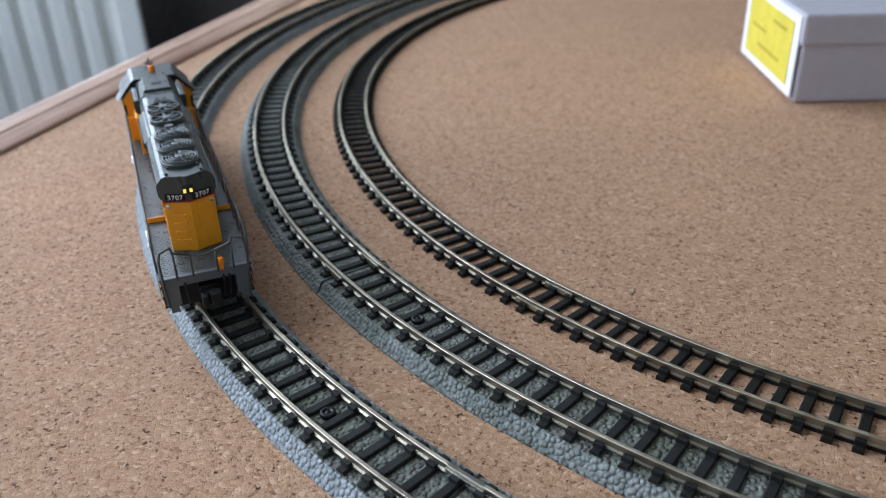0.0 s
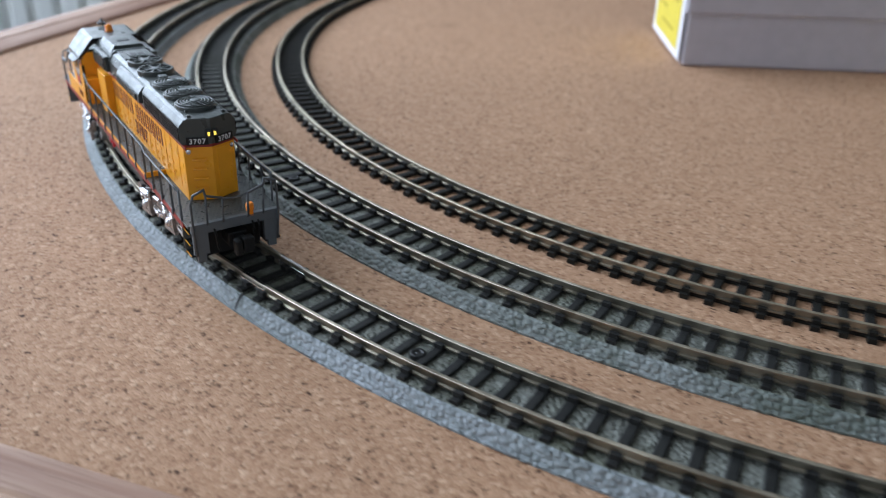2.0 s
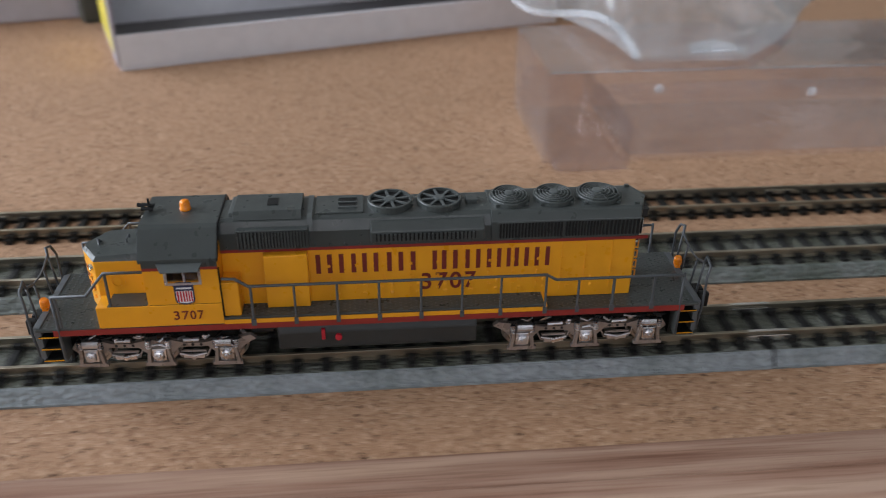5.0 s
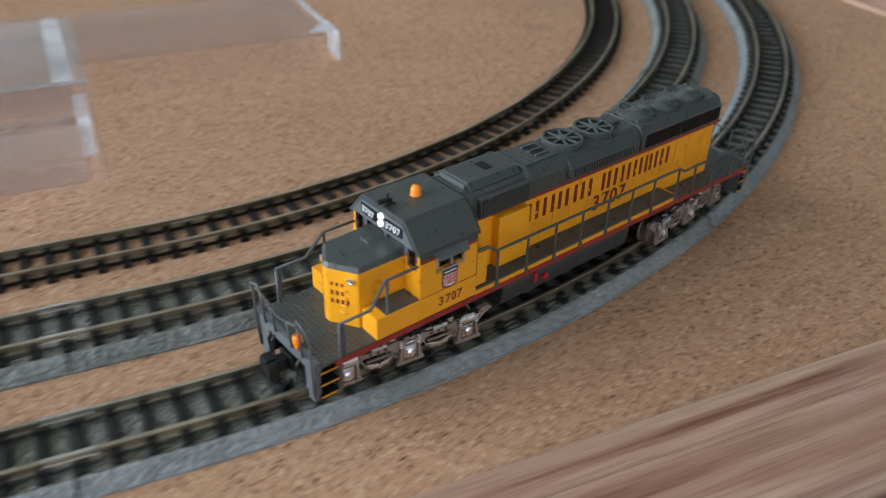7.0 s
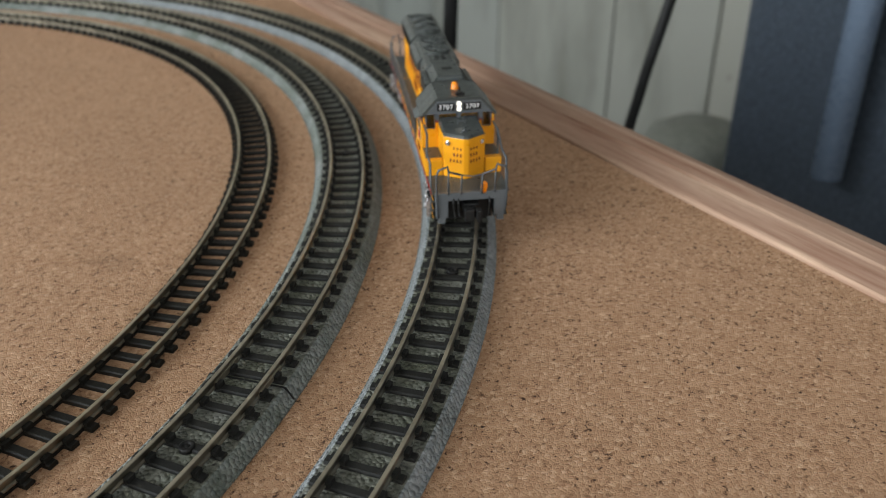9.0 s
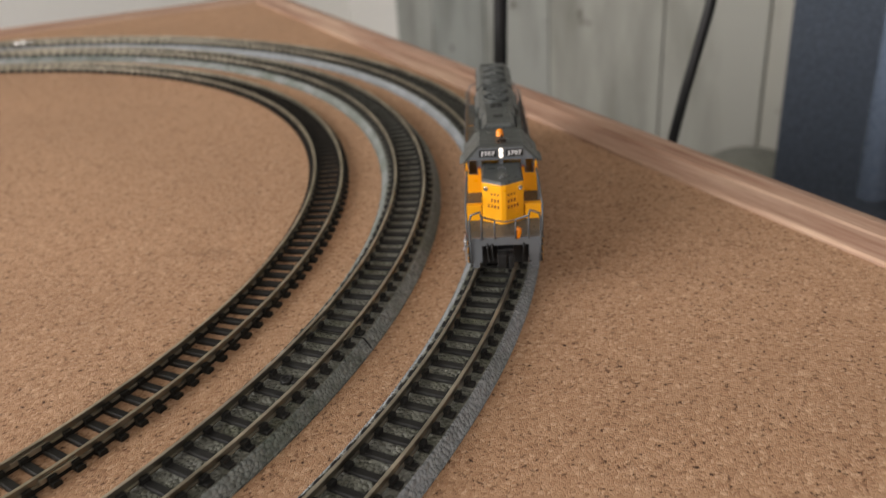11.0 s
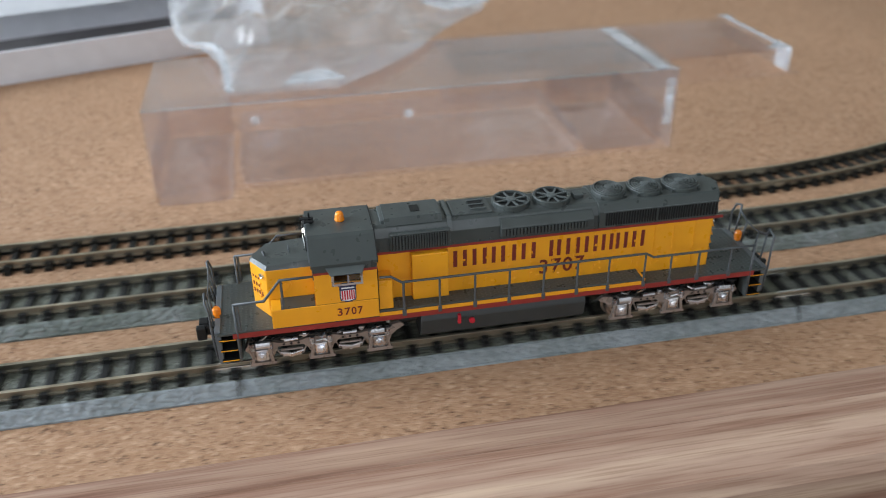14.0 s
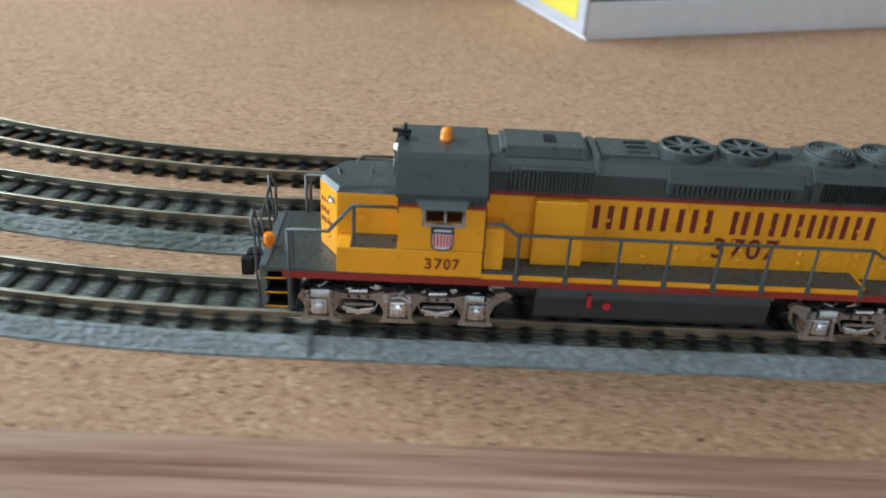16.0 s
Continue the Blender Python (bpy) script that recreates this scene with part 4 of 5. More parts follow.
hatch = prism(bmesh.new(), [(-4.4, 28.2), (-3.4, 29.5), (3.4, 29.5), (4.4, 28.2)], "x", 13.6, 25.6, bev=0.1)
part("roof_hatch", hatch, GREY, htop)
part("hatch_front", boxed(25.3, 26.3, -3.4, 3.4, 28.3, 29.2, bev=0.15), GREY_LIGHT, htop)
part("roof_rib", prism(bmesh.new(), [(-5.7, 26.3), (-4.6, 28.3), (-3.7, 28.8), (3.7, 28.8), (4.6, 28.3), (5.7, 26.3)], "x", 11.7, 12.6), GREY_LIGHT, htop)
part("roof_panel", boxed(2.6, 11.2, -3.5, 3.5, 28.3, 28.75, bev=0.1), GREY, htop)
bm = boxed(4.0, 7.0, -1.8, 1.8, 28.7, 28.95)
part("exhaust", bm, BLACK, htop)
bm = bmesh.new()
for yy in (-1.9, 1.9, 0.0):
    box(bm, 3.8, 7.2, yy - 0.2, yy + 0.2, 28.75, 29.1)
part("exhaust_frame", bm, GREY_LIGHT, htop)
part("hatch_vent", boxed(18.2, 20.2, -1.4, 1.4, 29.48, 29.62), BLACK, htop)


def fan(x, kind):
    r = 4.15
    f = part("roof_fan", lathe(bmesh.new(), [(r, 28.3), (r, 29.35), (r - 0.15, 29.5), (r - 0.55, 29.5), (r - 0.6, 29.0), (0.5, 29.0)], (x, 0, 0), 28), GREY, htop, "round roof fan")
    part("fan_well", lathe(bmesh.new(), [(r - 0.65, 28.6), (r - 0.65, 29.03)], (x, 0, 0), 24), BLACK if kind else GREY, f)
    bm = bmesh.new()
    if kind:
        for k in range(8):
            a = k * math.pi / 4 + 0.2
            d, n = Vector((math.cos(a), math.sin(a), 0)), Vector((-math.sin(a), math.cos(a), 0))
            v = [bm.verts.new(Vector((x, 0, z)) + d * q + n * w) for z in (29.1, 29.4) for q, w in ((0.5, -0.22), (r - 0.5, -0.22), (r - 0.5, 0.22), (0.5, 0.22))]
            for q in ((0, 1, 2, 3), (7, 6, 5, 4), (0, 4, 5, 1), (1, 5, 6, 2), (2, 6, 7, 3), (3, 7, 4, 0)):
                bm.faces.new([v[i] for i in q])
        lathe(bm, [(1.1, 29.05), (1.1, 29.5), (0.7, 29.6)], (x, 0, 0), 14)
    else:
        for k in range(4):
            a = k * math.pi / 4 + 0.3
            tube(bm, [(x + q * math.cos(a), q * math.sin(a), 29.55 + 0.25 * (1 - abs(q) / r)) for q in (-r + 0.3, -1.4, 0, 1.4, r - 0.3)], 0.16, 5)
        lathe(bm, [(1.0, 29.5), (1.0, 29.95), (0.6, 30.05)], (x, 0, 0), 14)
    part("fan_grille", bm, GREY_LIGHT, f)
    if not kind:
        for k in range(4):
            rr = 3.55 - k * 0.66
            ring = [(x + rr * math.cos(q * math.pi / 12), rr * math.sin(q * math.pi / 12), 29.6 + 0.25 * (1 - rr / r)) for q in range(25)]
            part("fan_ring", tube(bmesh.new(), ring, 0.19, 5), GREY, f, smooth=True)
        for k in range(4):
            a = k * math.pi / 2 + 0.8
            part("fan_lug", boxed(x + (r + 0.1) * math.cos(a) - 0.3, x + (r + 0.1) * math.cos(a) + 0.3, (r + 0.1) * math.sin(a) - 0.3, (r + 0.1) * math.sin(a) + 0.3, 28.3, 29.1), GREY, f)
    return f


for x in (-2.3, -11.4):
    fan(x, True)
for x in (-25.2, -34.3, -43.2):
    fan(x, False)
part("roof_box", boxed(-18.6, -16.4, -1.0, 1.0, 28.3, 29.2, bev=0.15), GREY, htop)
part("lifting_eye", boxed(-49.6, -48.8, -3.9, -3.3, 28.5, 29.1), GREY, htop)
part("lifting_eye", boxed(-49.6, -48.8, 3.3, 3.9, 28.5, 29.1), GREY, htop)

# rear end of the hood: fittings on the two facets
def facet(y, z, out=0.0):
    """A place on the rear facets; local -x points out of the end."""
    return pose((-51.2 - out + abs(y) * 2 / 5.4) * MM, y * MM, z * MM, 0, 0, -20.3 if y > 0 else 20.3)


LAMP_HOUSING = paint("lamp_housing", (0.02, 0.021, 0.022), 0.5, 0.1)
for s in SIDES:
    nb = part("number_board", boxed(-0.3, 0.2, -2.2, 2.2, -0.8, 0.8, bev=0.1), BLACK, htop, "black number board with white numerals")
    nb.matrix_basis = facet(s * 2.75, 23.85, 0.55)
    lettering("3707", 1.5, pose(-0.31 * MM, 0, 0, 90, 0, -90), WHITE, nb)
    bm = boxed(-52.3, -51.3, *sorted((s * 0.12, s * 0.34)), 24.75, 26.05)
    box(bm, -52.3, -51.3, *sorted((s * 0.98, s * 1.2)), 24.75, 26.05)
    box(bm, -52.45, -51.3, *sorted((s * 0.12, s * 1.2)), 26.05, 26.3)
    part("lamp_surround", bm, LAMP_HOUSING, htop)
    part("headlamp", boxed(-51.95, -51.6, *sorted((s * 0.36, s * 0.96)), 24.95, 26.03, bev=0.12), LENS, htop, "lit yellow headlamp")
    ob = part("marker_lamp", lathe(bmesh.new(), [(0.5, 0), (0.5, -0.35), (0.25, -0.42)], (0, 0, 0), 12, "x"), CHROME, hood, "small clear marker lamp")
    ob.matrix_basis = facet(s * 4.5, 21.5)
for k in range(4):
    bm = tube(bmesh.new(), [(0, -1.3, 0), (-0.5, -1.3, 0), (-0.5, 1.3, 0), (0, 1.3, 0)], 0.17, 5)
    part("ladder_iron", bm, YELLOW, hood).matrix_basis = facet(2.6, 13.4 + 2.1 * k)
ob = part("end_door", boxed(-0.14, 0.1, -1.9, 1.9, -4.8, 4.8, bev=0.08), YELLOW, hood)
ob.matrix_basis = facet(-2.7, 17.0)
for k in range(3):
    part("door_hinge", boxed(-0.3, 0, -0.3, 0.3, -0.2, 0.2, bev=0.06), YELLOW, hood).matrix_basis = facet(-4.3, 13.5 + 3.4 * k, 0.1)


# ends: pilot, steps, couplers, end rails
def end(e):
    pil = bmesh.new()
    box(pil, e * 61.2 - 0.6, e * 61.2 + 0.6, -9.2, 9.2, 8.6, 10.75, bev=0.15)
    for s in SIDES:
        box(pil, e * 61.2 - 0.5, e * 61.2 + 0.5, *sorted((s * 5.9, s * 9.0)), 4.0, 9.1, bev=0.1)
        box(pil, e * 61.2 - 0.5, e * 61.2 + 0.5, *sorted((s * 6.6, s * 8.4)), 2.4, 4.1, bev=0.1)
    p = part("pilot", pil, PILOT_GREY, loco, "grey end pilot")
    # black plate added to keep the pilot's opening dark and hide wheel glints
    part("end_plate", boxed(*sorted((e * 57.6, e * 58.0)), -6.0, 6.0, 1.6, 9.2), BLACK, p)
    part("coupler_box", boxed(*sorted((e * 56.5, e * 62.0)), -2.0, 2.0, 4.6, 7.6, bev=0.3), BLACK, p)
    bm = boxed(*sorted((e * 61.9, e * 65.0)), -1.0, 1.0, 4.9, 7.2, bev=0.3)
    box(bm, *sorted((e * 64.0, e * 66.4)), -2.2, 0.2, 4.4, 7.6, bev=0.4)
    box(bm, *sorted((e * 64.6, e * 67.0)), 0.6, 2.0, 4.4, 7.6, bev=0.4)
    part("coupler", bm, BLACK, p, "black knuckle coupler")
    hose = bmesh.new()
    for yy in (-4.6, 4.6, -3.4):
        tube(hose, [(e * 61.8, yy, 9.2), (e * 62.6, yy, 8.2), (e * 62.4, yy * 0.95, 5.4), (e * 62.8, yy * 0.9, 4.6)], 0.22, 6)
    part("brake_hoses", hose, BLACK, p)
    bm = lathe(bmesh.new(), [(0.6, 11.3), (0.85, 11.5), (0.85, 12.7), (0.6, 13.1)], (e * 61.3, e * 3.3, 0), 12)
    box(bm, e * 61.3 - 0.5, e * 61.3 + 0.5, e * 3.3 - 0.5, e * 3.3 + 0.5, 10.2, 11.4)
    part("end_lamp", bm, ORANGE, p, "orange lamp on the end platform")
    for s in SIDES:
        st = part("step_well", boxed(*sorted((e * 57.4, e * 57.9)), *sorted((s * 6.2, s * 9.7)), 3.6, 10.1), GREY_LIGHT, p)
        part("step_side", boxed(*sorted((e * 57.4, e * 61.6)), *sorted((s * 6.0, s * 6.4)), 3.6, 10.0), BLACK, p)
        for zz in (3.7, 6.2, 8.7):
            t = part("step_tread", boxed(*sorted((e * 57.9, e * 61.0)), *sorted((s * 6.4, s * 9.5)), zz - 0.2, zz + 0.2), BLACK, p)
            part("step_edge", boxed(*sorted((e * 58.0, e * 61.0)), *sorted((s * 9.5, s * 9.65)), zz + 0.06, zz + 0.2), YELLOW, t, "yellow step edge")
        bm = bmesh.new()
        tube(bm, [(e * 61.9, s * 8.6, 4.0), (e * 62.3, s * 8.9, 9.5), (e * 62.3, s * 8.9, 15.6), (e * 62.9, s * 8.4, 17.6), (e * 62.9, s * 6.2, 18.4), (e * 62.7, s * 5.9, 17.0), (e * 62.7, s * 2.6, 15.9)], 0.26, 7)
        tube(bm, [(e * 62.7, s * 5.9, 17.2), (e * 62.0, s * 5.9, 10.4)], 0.24, 6)
        tube(bm, [(e * 62.7, s * 2.6, 15.9), (e * 62.0, s * 2.6, 10.4)], 0.24, 6)
        part("end_rail", bm, RAIL_GREY, p, "grey wire end handrail", smooth=True)
        bm = tube(bmesh.new(), [(e * 57.6, s * 9.6, 4.2), (e * 57.6, s * 9.7, 17.3)], 0.26, 7)
        part("step_grab", bm, RAIL_GREY, p, smooth=True)
    bm = tube(bmesh.new(), [(e * 62.7, -2.6, 15.9), (e * 62.9, 0, 15.5), (e * 62.7, 2.6, 15.9)], 0.18, 5)
    part("end_chain", bm, RAIL_GREY, p)
    return p


end(1)
end(-1)

# side handrails
for s in SIDES:
    Y = s * 9.75
    rail_pts = [(27.6, Y * 0.98, 19.6), (25.6, Y, 19.6), (23.6, Y, 18.0), (-31.7, Y, 18.0), (-33.6, Y, 16.9), (-52.5, Y, 16.9), (-57.6, Y, 16.9)]
    part("handrail", tube(bmesh.new(), rail_pts, 0.27, 7), RAIL_GREY, loco, "grey wire side handrail", smooth=True)
    for x in (23.3, 15.6, 7.9, 0.3, -7.3, -14.9, -22.5, -31.7, -38.4, -45.2, -52.2):
        top = 18.0 if x > -32 else 16.9
        bm = tube(bmesh.new(), [(x, Y, top), (x, Y, 10.3)], 0.25, 6)
        box(bm, x - 0.4, x + 0.4, *sorted((s * 9.5, s * 10.05)), 9.9, 11.2)
        part("stanchion", bm, RAIL_GREY, loco, smooth=False)
    nose_pts = [(41.4, Y * 0.95, 21.4), (48.6, Y * 0.95, 21.4), (52.3, Y, 17.3), (57.6, Y, 17.3)]
    part("nose_handrail", tube(bmesh.new(), nose_pts, 0.27, 7), RAIL_GREY, loco, smooth=True)
    part("stanchion", tube(bmesh.new(), [(48.4, Y * 0.95, 21.4), (48.4, Y * 0.97, 14.6)], 0.3, 6), RAIL_GREY, loco)
    part("stanchion", tube(bmesh.new(), [(57.0, Y, 17.3), (57.0, Y, 11.0)], 0.25, 6), RAIL_GREY, loco)

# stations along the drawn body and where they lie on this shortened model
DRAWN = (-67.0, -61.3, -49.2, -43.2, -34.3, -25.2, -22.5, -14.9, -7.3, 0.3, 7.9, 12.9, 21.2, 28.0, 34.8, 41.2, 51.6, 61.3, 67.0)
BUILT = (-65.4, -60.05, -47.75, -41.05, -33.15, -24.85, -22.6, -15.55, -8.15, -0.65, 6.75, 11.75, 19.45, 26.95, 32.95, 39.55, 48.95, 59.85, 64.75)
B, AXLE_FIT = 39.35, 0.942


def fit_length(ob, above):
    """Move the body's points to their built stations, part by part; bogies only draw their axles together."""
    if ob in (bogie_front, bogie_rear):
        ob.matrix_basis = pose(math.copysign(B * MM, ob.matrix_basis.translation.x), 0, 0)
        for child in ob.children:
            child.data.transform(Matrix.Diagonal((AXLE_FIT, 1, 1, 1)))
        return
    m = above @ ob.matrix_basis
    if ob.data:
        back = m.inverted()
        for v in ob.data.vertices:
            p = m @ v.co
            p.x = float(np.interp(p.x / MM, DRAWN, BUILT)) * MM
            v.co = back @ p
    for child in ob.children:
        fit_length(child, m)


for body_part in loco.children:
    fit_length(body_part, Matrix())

# ---- packaging on the board ----
CARD = paint("lilac_and_shaded_card", (0.43, 0.405, 0.44), 0.55, 0.05, 0.3, 150)
CARD_WHITE = paint("white_and_lit_card", (0.74, 0.74, 0.77), 0.5, 0.04, 0.3, 150)
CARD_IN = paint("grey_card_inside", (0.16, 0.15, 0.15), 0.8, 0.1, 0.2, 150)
LABEL = paint("yellow_label", (0.62, 0.51, 0.05), 0.5, 0.08)
LABEL_INK = paint("label_print", (0.42, 0.33, 0.02), 0.6, 0.1)
CLEAR = make_film("clear_blister_plastic", 0.015, 0.05, (0.982, 0.970, 0.976), 0.35)
FILM = make_film("crinkled_clear_film", 0.08, 0.26)
# whiter film; on the clear plastic it paints reflections and glints
FILM_WHITE = make_film("milky_white_film", 0.14, 0.36)
FOLD = make_film("brown_tinted_fold", 0.05, 0.15)


def label_on(parent, x, y0, y1, z0, z1):
    part("label", boxed(x - 0.25, x, y0, y1, z0, z1), LABEL, parent, "yellow printed label")
    for k, (a, b) in enumerate(((0.12, 0.42), (0.55, 0.88), (0.2, 0.7))):
        zz = z1 - (z1 - z0) * (0.2 + 0.27 * k)
        part("print_bar", boxed(x - 0.32, x - 0.24, y0 + (y1 - y0) * a, y0 + (y1 - y0) * b, zz - 0.7, zz + 0.7), LABEL_INK, parent)


# closed box: local x along its length from the labelled end, y across
closed = empty("model_box", pose(-0.264, 0.249, 0, 0, 0, 16))
tagged(closed, "closed lilac-white card box with a yellow end label", "box")
part("tray", boxed(0, 200, 0, 62, 0.2, 22, bev=1.2), CARD, closed)
part("lid", boxed(-1.0, 201, -1.0, 63, 21.0, 32, bev=1.2), CARD, closed, "slip-on card lid")
part("end_panel", boxed(-1.6, -1.0, 1, 61, 2, 31), CARD_WHITE, closed)
label_on(closed, -1.65, 6, 56, 5, 28)

# open box beside it
opened = empty("open_model_box", pose(-0.118, 0.194, 0, 0, 0, 19))
tagged(opened, "open white card box with a yellow end label", "box")
part("base", boxed(0, 196, 0, 66, 0.2, 1.6), CARD_WHITE, opened)
# brighter light on the long sides is put into the whiter card
part("side_wall", boxed(0, 196, 0, 1.4, 1.6, 14, bev=0.3), CARD_WHITE, opened)
part("side_wall", boxed(0, 196, 64.6, 66, 1.6, 30, bev=0.3), CARD_WHITE, opened)
part("end_wall", boxed(194.6, 196, 1.4, 64.6, 1.6, 22, bev=0.3), CARD_WHITE, opened)
# labelled end: its dimmer look is put into the darker card colour
part("end_wall", boxed(-1.2, 0.2, 0, 66, 1.6, 36, bev=0.3), CARD, opened)
label_on(opened, -1.25, 6, 60, 6, 32)
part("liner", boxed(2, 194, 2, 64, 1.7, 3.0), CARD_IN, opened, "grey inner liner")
part("flap", prism(bmesh.new(), [(38.0, 20.0), (39.2, 20.0), (80.0, 52.0), (79.0, 53.0)], "x", 62, 192), CARD_WHITE, opened, "raised white card flap")

# small dark carton with a coloured label
carton = empty("small_carton", pose(-0.152, 0.268, 0, 0, 0, 25))
tagged(carton, "small dark olive carton with an orange and red label", "carton")
OLIVE = paint("dark_olive_card", (0.07, 0.07, 0.055), 0.5, 0.15)
part("body", boxed(0, 40, 0, 34, 0.2, 46, bev=1.0), OLIVE, carton)
part("label", boxed(-0.35, 0.0, 6, 28, 18, 40), paint("red_label", (0.62, 0.06, 0.03), 0.5, 0.1), carton, "red label")
part("label_band", boxed(-0.5, -0.3, 6, 28, 10, 22), paint("orange_label", (0.85, 0.42, 0.04), 0.5, 0.1), carton, "orange label band")

# clear blister trays


def shell(parent, name, x0, x1, y0, y1, h, flare=2.5):
    """An upturned thin tray with a flange, open below."""
    bm = bmesh.new()
    prof = [(-flare - 4, 0.3), (-flare, 0.3), (0, h - 2), (1.8, h)]
    rings = []
    for o, z in prof:
        rings.append([bm.verts.new(c) for c in ((x0 + o, y0 + o, z), (x1 - o, y0 + o, z), (x1 - o, y1 - o, z), (x0 + o, y1 - o, z))])
    for a, b in zip(rings, rings[1:]):
        for i in range(4):
            bm.faces.new((a[i], a[(i + 1) % 4], b[(i + 1) % 4], b[i]))
    bm.faces.new(rings[-1])
    bmesh.ops.bevel(bm, geom=[e for e in bm.edges if e.calc_length() < h + 6], offset=1.2, segments=2, affect="EDGES")
    ob = part(name, bm, CLEAR, parent, smooth=False)
    ob.visible_shadow = False
    return ob


# clear folded carton, upright walls, with two inner trays and painted white reflections
clear_box = empty("clear_carton", pose(0.105, 0.1195, 0, 0, 0, 0.6))
tagged(clear_box, "long clear plastic carton lying on the cork", "plastic box")
HX, HY, HZ = 94.0, 26.0, 28.0
HL = -76.0  # its shorter end
SMOKY = make_clear("smoky_clear_plastic", (0.95, 0.925, 0.93), 0.4, 0.12)


def pane(name, bm, mat=None, label="", parent=None):
    ob = part(name, bm, mat or CLEAR, parent or clear_box, label)
    ob.visible_shadow = False
    return ob


pane("front_panel", boxed(HL, HX, -HY, -HY + 0.3, 0.2, HZ))
pane("back_panel", boxed(HL, HX, HY - 0.3, HY, 0.2, HZ))
top_panel = pane("top_panel", boxed(HL, HX, -HY + 0.35, HY - 0.35, HZ - 0.3, HZ))
pane("end_panel", boxed(HL, HL + 0.3, -HY + 0.35, HY - 0.35, 0.2, HZ - 0.35))
pane("end_panel", boxed(HX - 0.3, HX, -HY + 0.35, HY - 0.35, 0.2, HZ - 0.35))
# window reflections on the end and front corner, laid on as milky strips
pane("tuck_flap", boxed(HX - 7.5, HX - 3.0, -HY + 1, HY - 1, HZ + 0.1, HZ + 0.4), FILM_WHITE, "milky white strip painted as a reflection at the end", top_panel)
pane("glue_strip", boxed(HX - 4.0, HX - 1.2, -HY - 0.35, -HY - 0.05, 9.0, HZ - 3), FILM_WHITE, "milky strip painted as a reflection down the front corner", top_panel)
pane("fold_line", boxed(HL, HX, -HY - 0.15, -HY + 0.35, HZ - 0.2, HZ + 0.25), FOLD, "brownish fold line", top_panel)
for x0, x1, y0, zz in ((HL + 1, HL + 24, -HY - 9, 16), (HX - 30, HX - 3, -HY + 1, 15), (HL + 26, HX - 32, -HY + 1.5, 9)):
    pane("inner_tray", boxed(x0, x1, y0, HY - 4, 0.4, zz, bev=2.5), SMOKY if zz > 9 else CLEAR)
# glints on the front panel, put on as small white spots
for px, pz in ((-43.5, 22.5), (3.5, 20.5), (HX - 2.5, 18.0)):
    pane("hang_dimple", lathe(bmesh.new(), [(1.5, 0.0), (1.2, -0.4), (0.3, -0.7)], (px, -HY, pz), 12, "y"), FILM_WHITE, "small white spot painted as a glint")

shallow = empty("shallow_tray", pose(0.210, 0.1865, 0, 0, 0, 0.5))
tagged(shallow, "shallow clear plastic blister tray lying on the cork", "plastic box")
shell(shallow, "tray", -72, 72, -27, 27, 10.5, flare=1.0)
pane("inner_sheet", boxed(-70, 68.5, -25, 25, 8.6, 9.0), make_clear("smoky_clear_sheet", (0.94, 0.90, 0.89), 0.3, 0.15), "", shallow)
pane("end_rim", boxed(69.5, 71.5, -26, 26, 10.2, 11.0, bev=0.3), FILM, "milky rim", shallow)
# bright reflections at the tray's corners, built as milky white patches
pane("rim_corner", prism(bmesh.new(), [(62, -26.5), (71.8, -27.5), (72.2, -16), (68.5, -20)], "z", 10.7, 11.1), FILM_WHITE, "milky white patch painted as a corner highlight", shallow)
pane("rim_corner", boxed(71.9, 72.6, -27.5, -17, 0.4, 10.6), FILM_WHITE, "milky white patch painted as a corner highlight", shallow)
pane("rim_corner", prism(bmesh.new(), [(66, 26.5), (71.8, 26.5), (71.8, 20)], "z", 11.1, 11.5), FILM_WHITE, "milky white patch painted as a corner highlight", shallow)

# crumpled film bag lying over the clear carton and the open box, narrowing to its mouth
bm = bmesh.new()
NU, NV = 26, 30
layers = []
for side in (0, 1):
    rows = []
    for j in range(NV + 1):
        v = j / NV
        y = 97 + 158 * v
        xl = 55 - 34 * v + 3 * math.sin(9 * v)
        xr = 88 + 68 * min(1.0, v / 0.52) - 26 * max(0.0, v - 0.56) + 3 * math.sin(11 * v)
        row = []
        for i in range(NU + 1):
            u = i / NU
            x = xl + (xr - xl) * u
            rim = min(1.0, 5 * min(u, 1 - u, v * 0.8 + 0.02, 1 - v))
            p = Vector((x * 0.035, y * 0.035, 3.0 * side))
            crease = 1 - abs(noise.noise(p)) * 2.2 + 0.55 * (1 - abs(noise.noise(p * 2.3 + Vector((5, 2, 1)))) * 2)
            z = 29.4 + side * (0.6 + rim * (3 + 13 * max(0.0, crease) * (0.35 + 0.65 * v)))
            row.append(bm.verts.new((x, y, z)))
        rows.append(row)
    layers.append(rows)
    for j in range(NV):
        for i in range(NU):
            q = (rows[j][i], rows[j][i + 1], rows[j + 1][i + 1], rows[j + 1][i])
            bm.faces.new(q if side else q[::-1])
bag = part("plastic_bag", bm, FILM)
bag.visible_shadow = False
tagged(bag, "crumpled clear plastic bag with bright creases", "bag")
seam = tube(bmesh.new(), [(55 - 34 * j / 20 + 3 * math.sin(9 * j / 20), 97 + 158 * j / 20, 31.5 + 4 * math.sin(j * 0.5)) for j in range(21)], 1.3, 6)
pane("seam", seam, FILM_WHITE, "bright welded seam", bag)
pane("mouth_fold", prism(bmesh.new(), [(72, 99), (90, 101), (84, 112), (75, 108)], "z", 31.0, 31.6), FILM_WHITE, "bright folded mouth", bag)
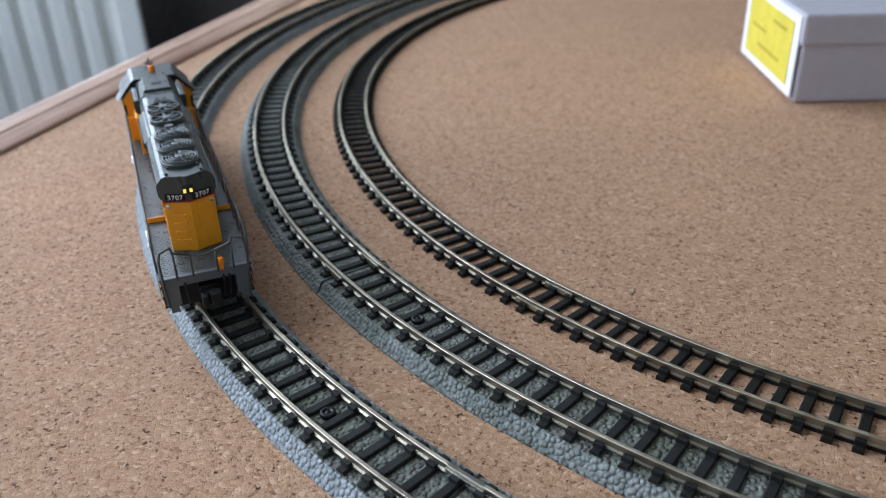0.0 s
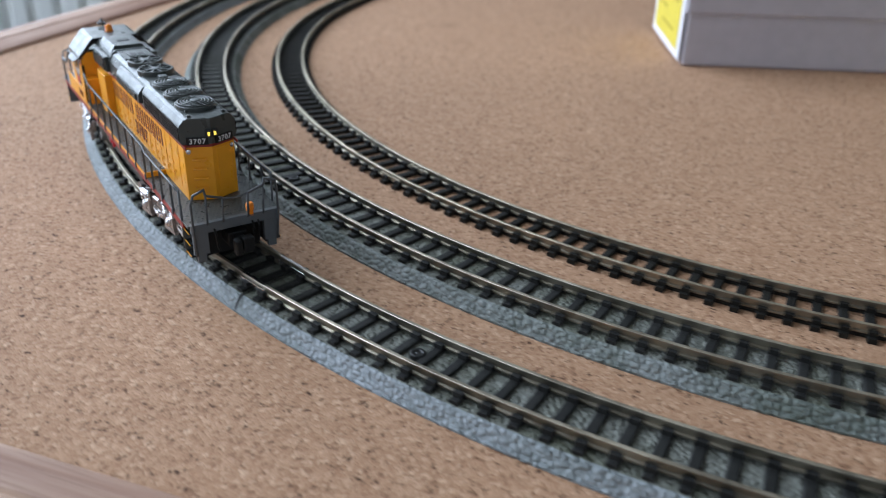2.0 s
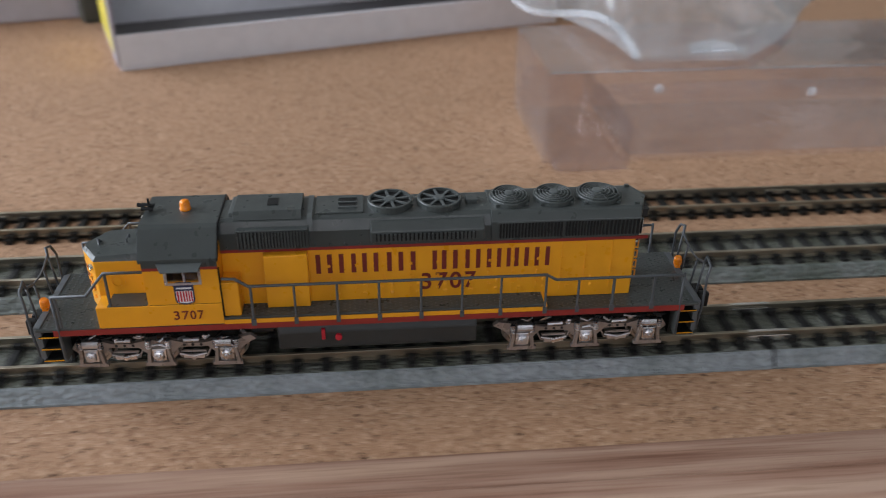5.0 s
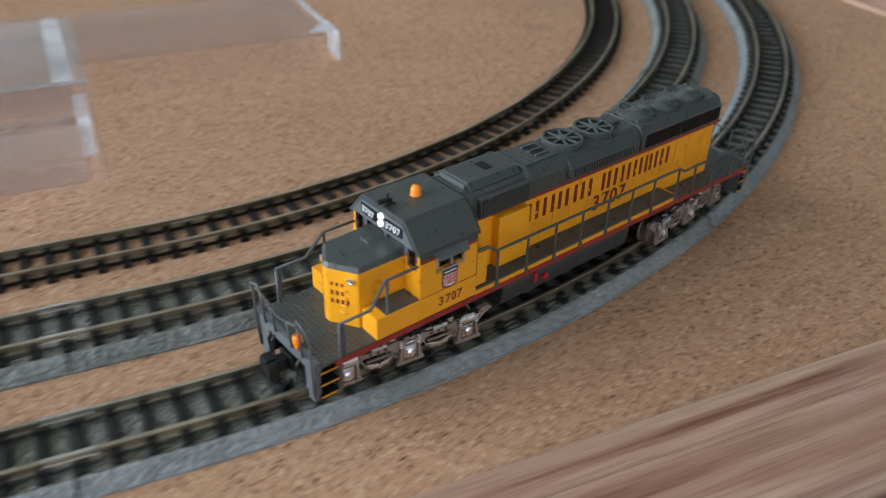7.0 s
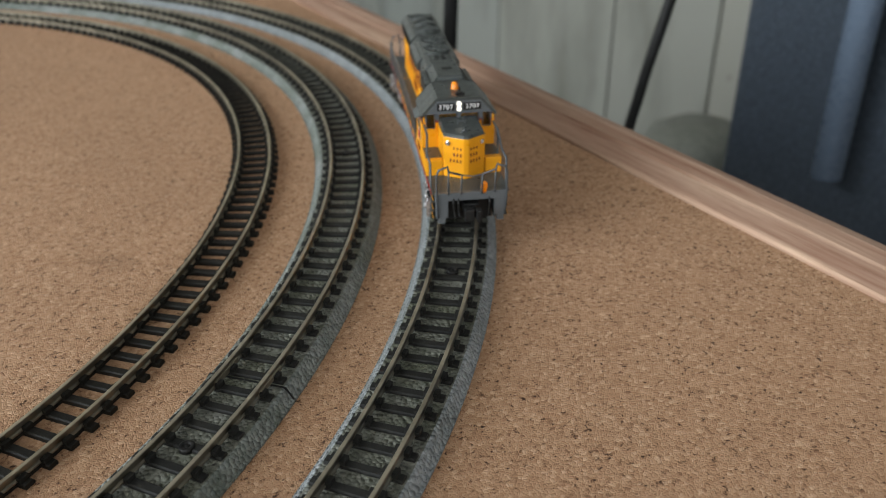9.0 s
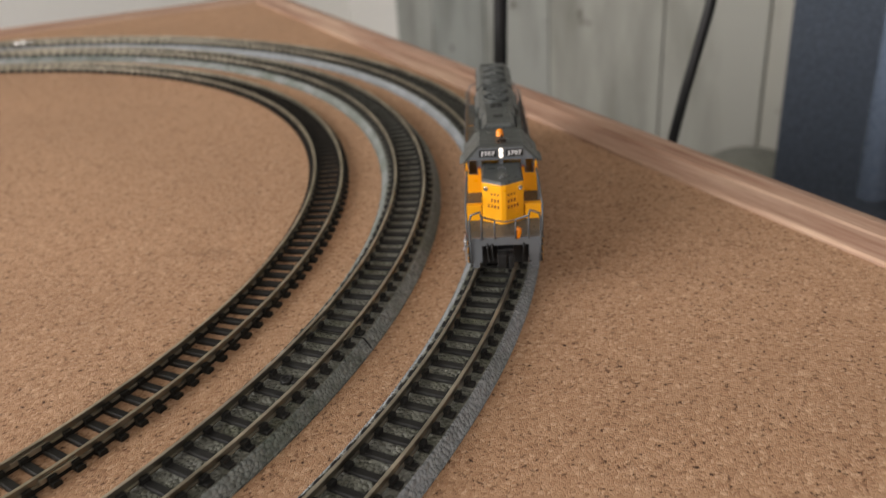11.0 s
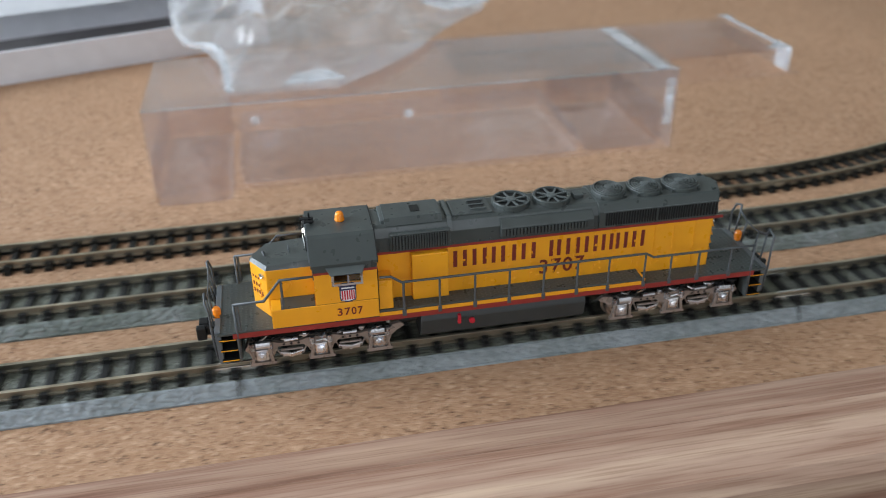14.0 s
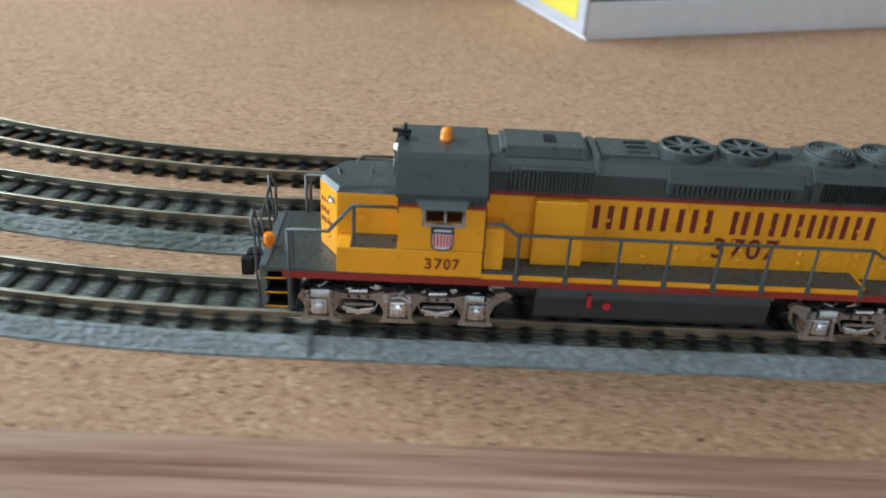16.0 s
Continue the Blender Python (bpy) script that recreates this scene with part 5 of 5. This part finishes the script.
pane("corner_fold", prism(bmesh.new(), [(138, 172), (157, 182), (140, 196), (130, 186)], "z", 32.0, 32.8), FILM_WHITE, "bright folded corner", bag)

# crumbs of brown foam near the middle of the board
CRUMB = paint("brown_crumb", (0.09, 0.05, 0.03), 0.8, 0.3)
for x, y, l, a in ((178, 330, 9, 10), (230, 321, 6, 80), (245, 322, 9, 5)):
    bm = boxed(-l / 2, l / 2, -2.2, 2.2, 0, 3.2, bev=1.0)
    ob = part("crumb", bm, CRUMB)
    ob.matrix_basis = pose(x * MM, y * MM, 0, 0, 0, a)
    tagged(ob, "small brown crumb lying on the cork", "crumb", group="crumbs on the cork")

# ---- motion along the outer loop: seconds and millimetres along the track ----
RUN = [(0.0, -463.7), (0.5, -477.7), (1.0, -479.1), (1.5, -449.0), (2.0, -397.2), (2.5, -336.6), (3.0, -279.2), (3.5, -227.0), (6.0, 129.2), (6.5, 201.4), (7.0, 279.7), (7.5, 357.9), (8.0, 433.4), (8.5, 505.9), (9.0, 548.5), (9.3, 562.0), (9.8, 567.0), (10.4, 563.0), (10.9, 525.0), (11.5, 447.0), (12.0, 379.9), (12.5, 315.5), (13.0, 248.4), (13.5, 183.6), (14.0, 112.8), (14.5, 46.2), (15.0, -19.7), (15.5, -79.2), (16.0, -138.7)]


def loco_pose(s):
    s -= 0.45
    (f, fa), (r, ra) = oval(s - B, RAD), oval(s + B, RAD)
    d, c = f - r, (f + r) / 2
    yaw = math.degrees(math.atan2(d.y, d.x))
    swivel = [(math.degrees(a) + 180 - yaw + 180) % 360 - 180 for a in (fa, ra)]
    return pose(c.x * MM, c.y * MM, RAIL_TOP * MM, 0, 0, yaw), swivel


def motions():
    times = [(t, *loco_pose(s)) for t, s in RUN]
    walk(loco, [(t, m) for t, m, w in times])
    walk(bogie_front, [(t, pose(B * MM, 0, 0, 0, 0, w[0])) for t, m, w in times])
    walk(bogie_rear, [(t, pose(-B * MM, 0, 0, 0, 0, w[1])) for t, m, w in times])


motions()
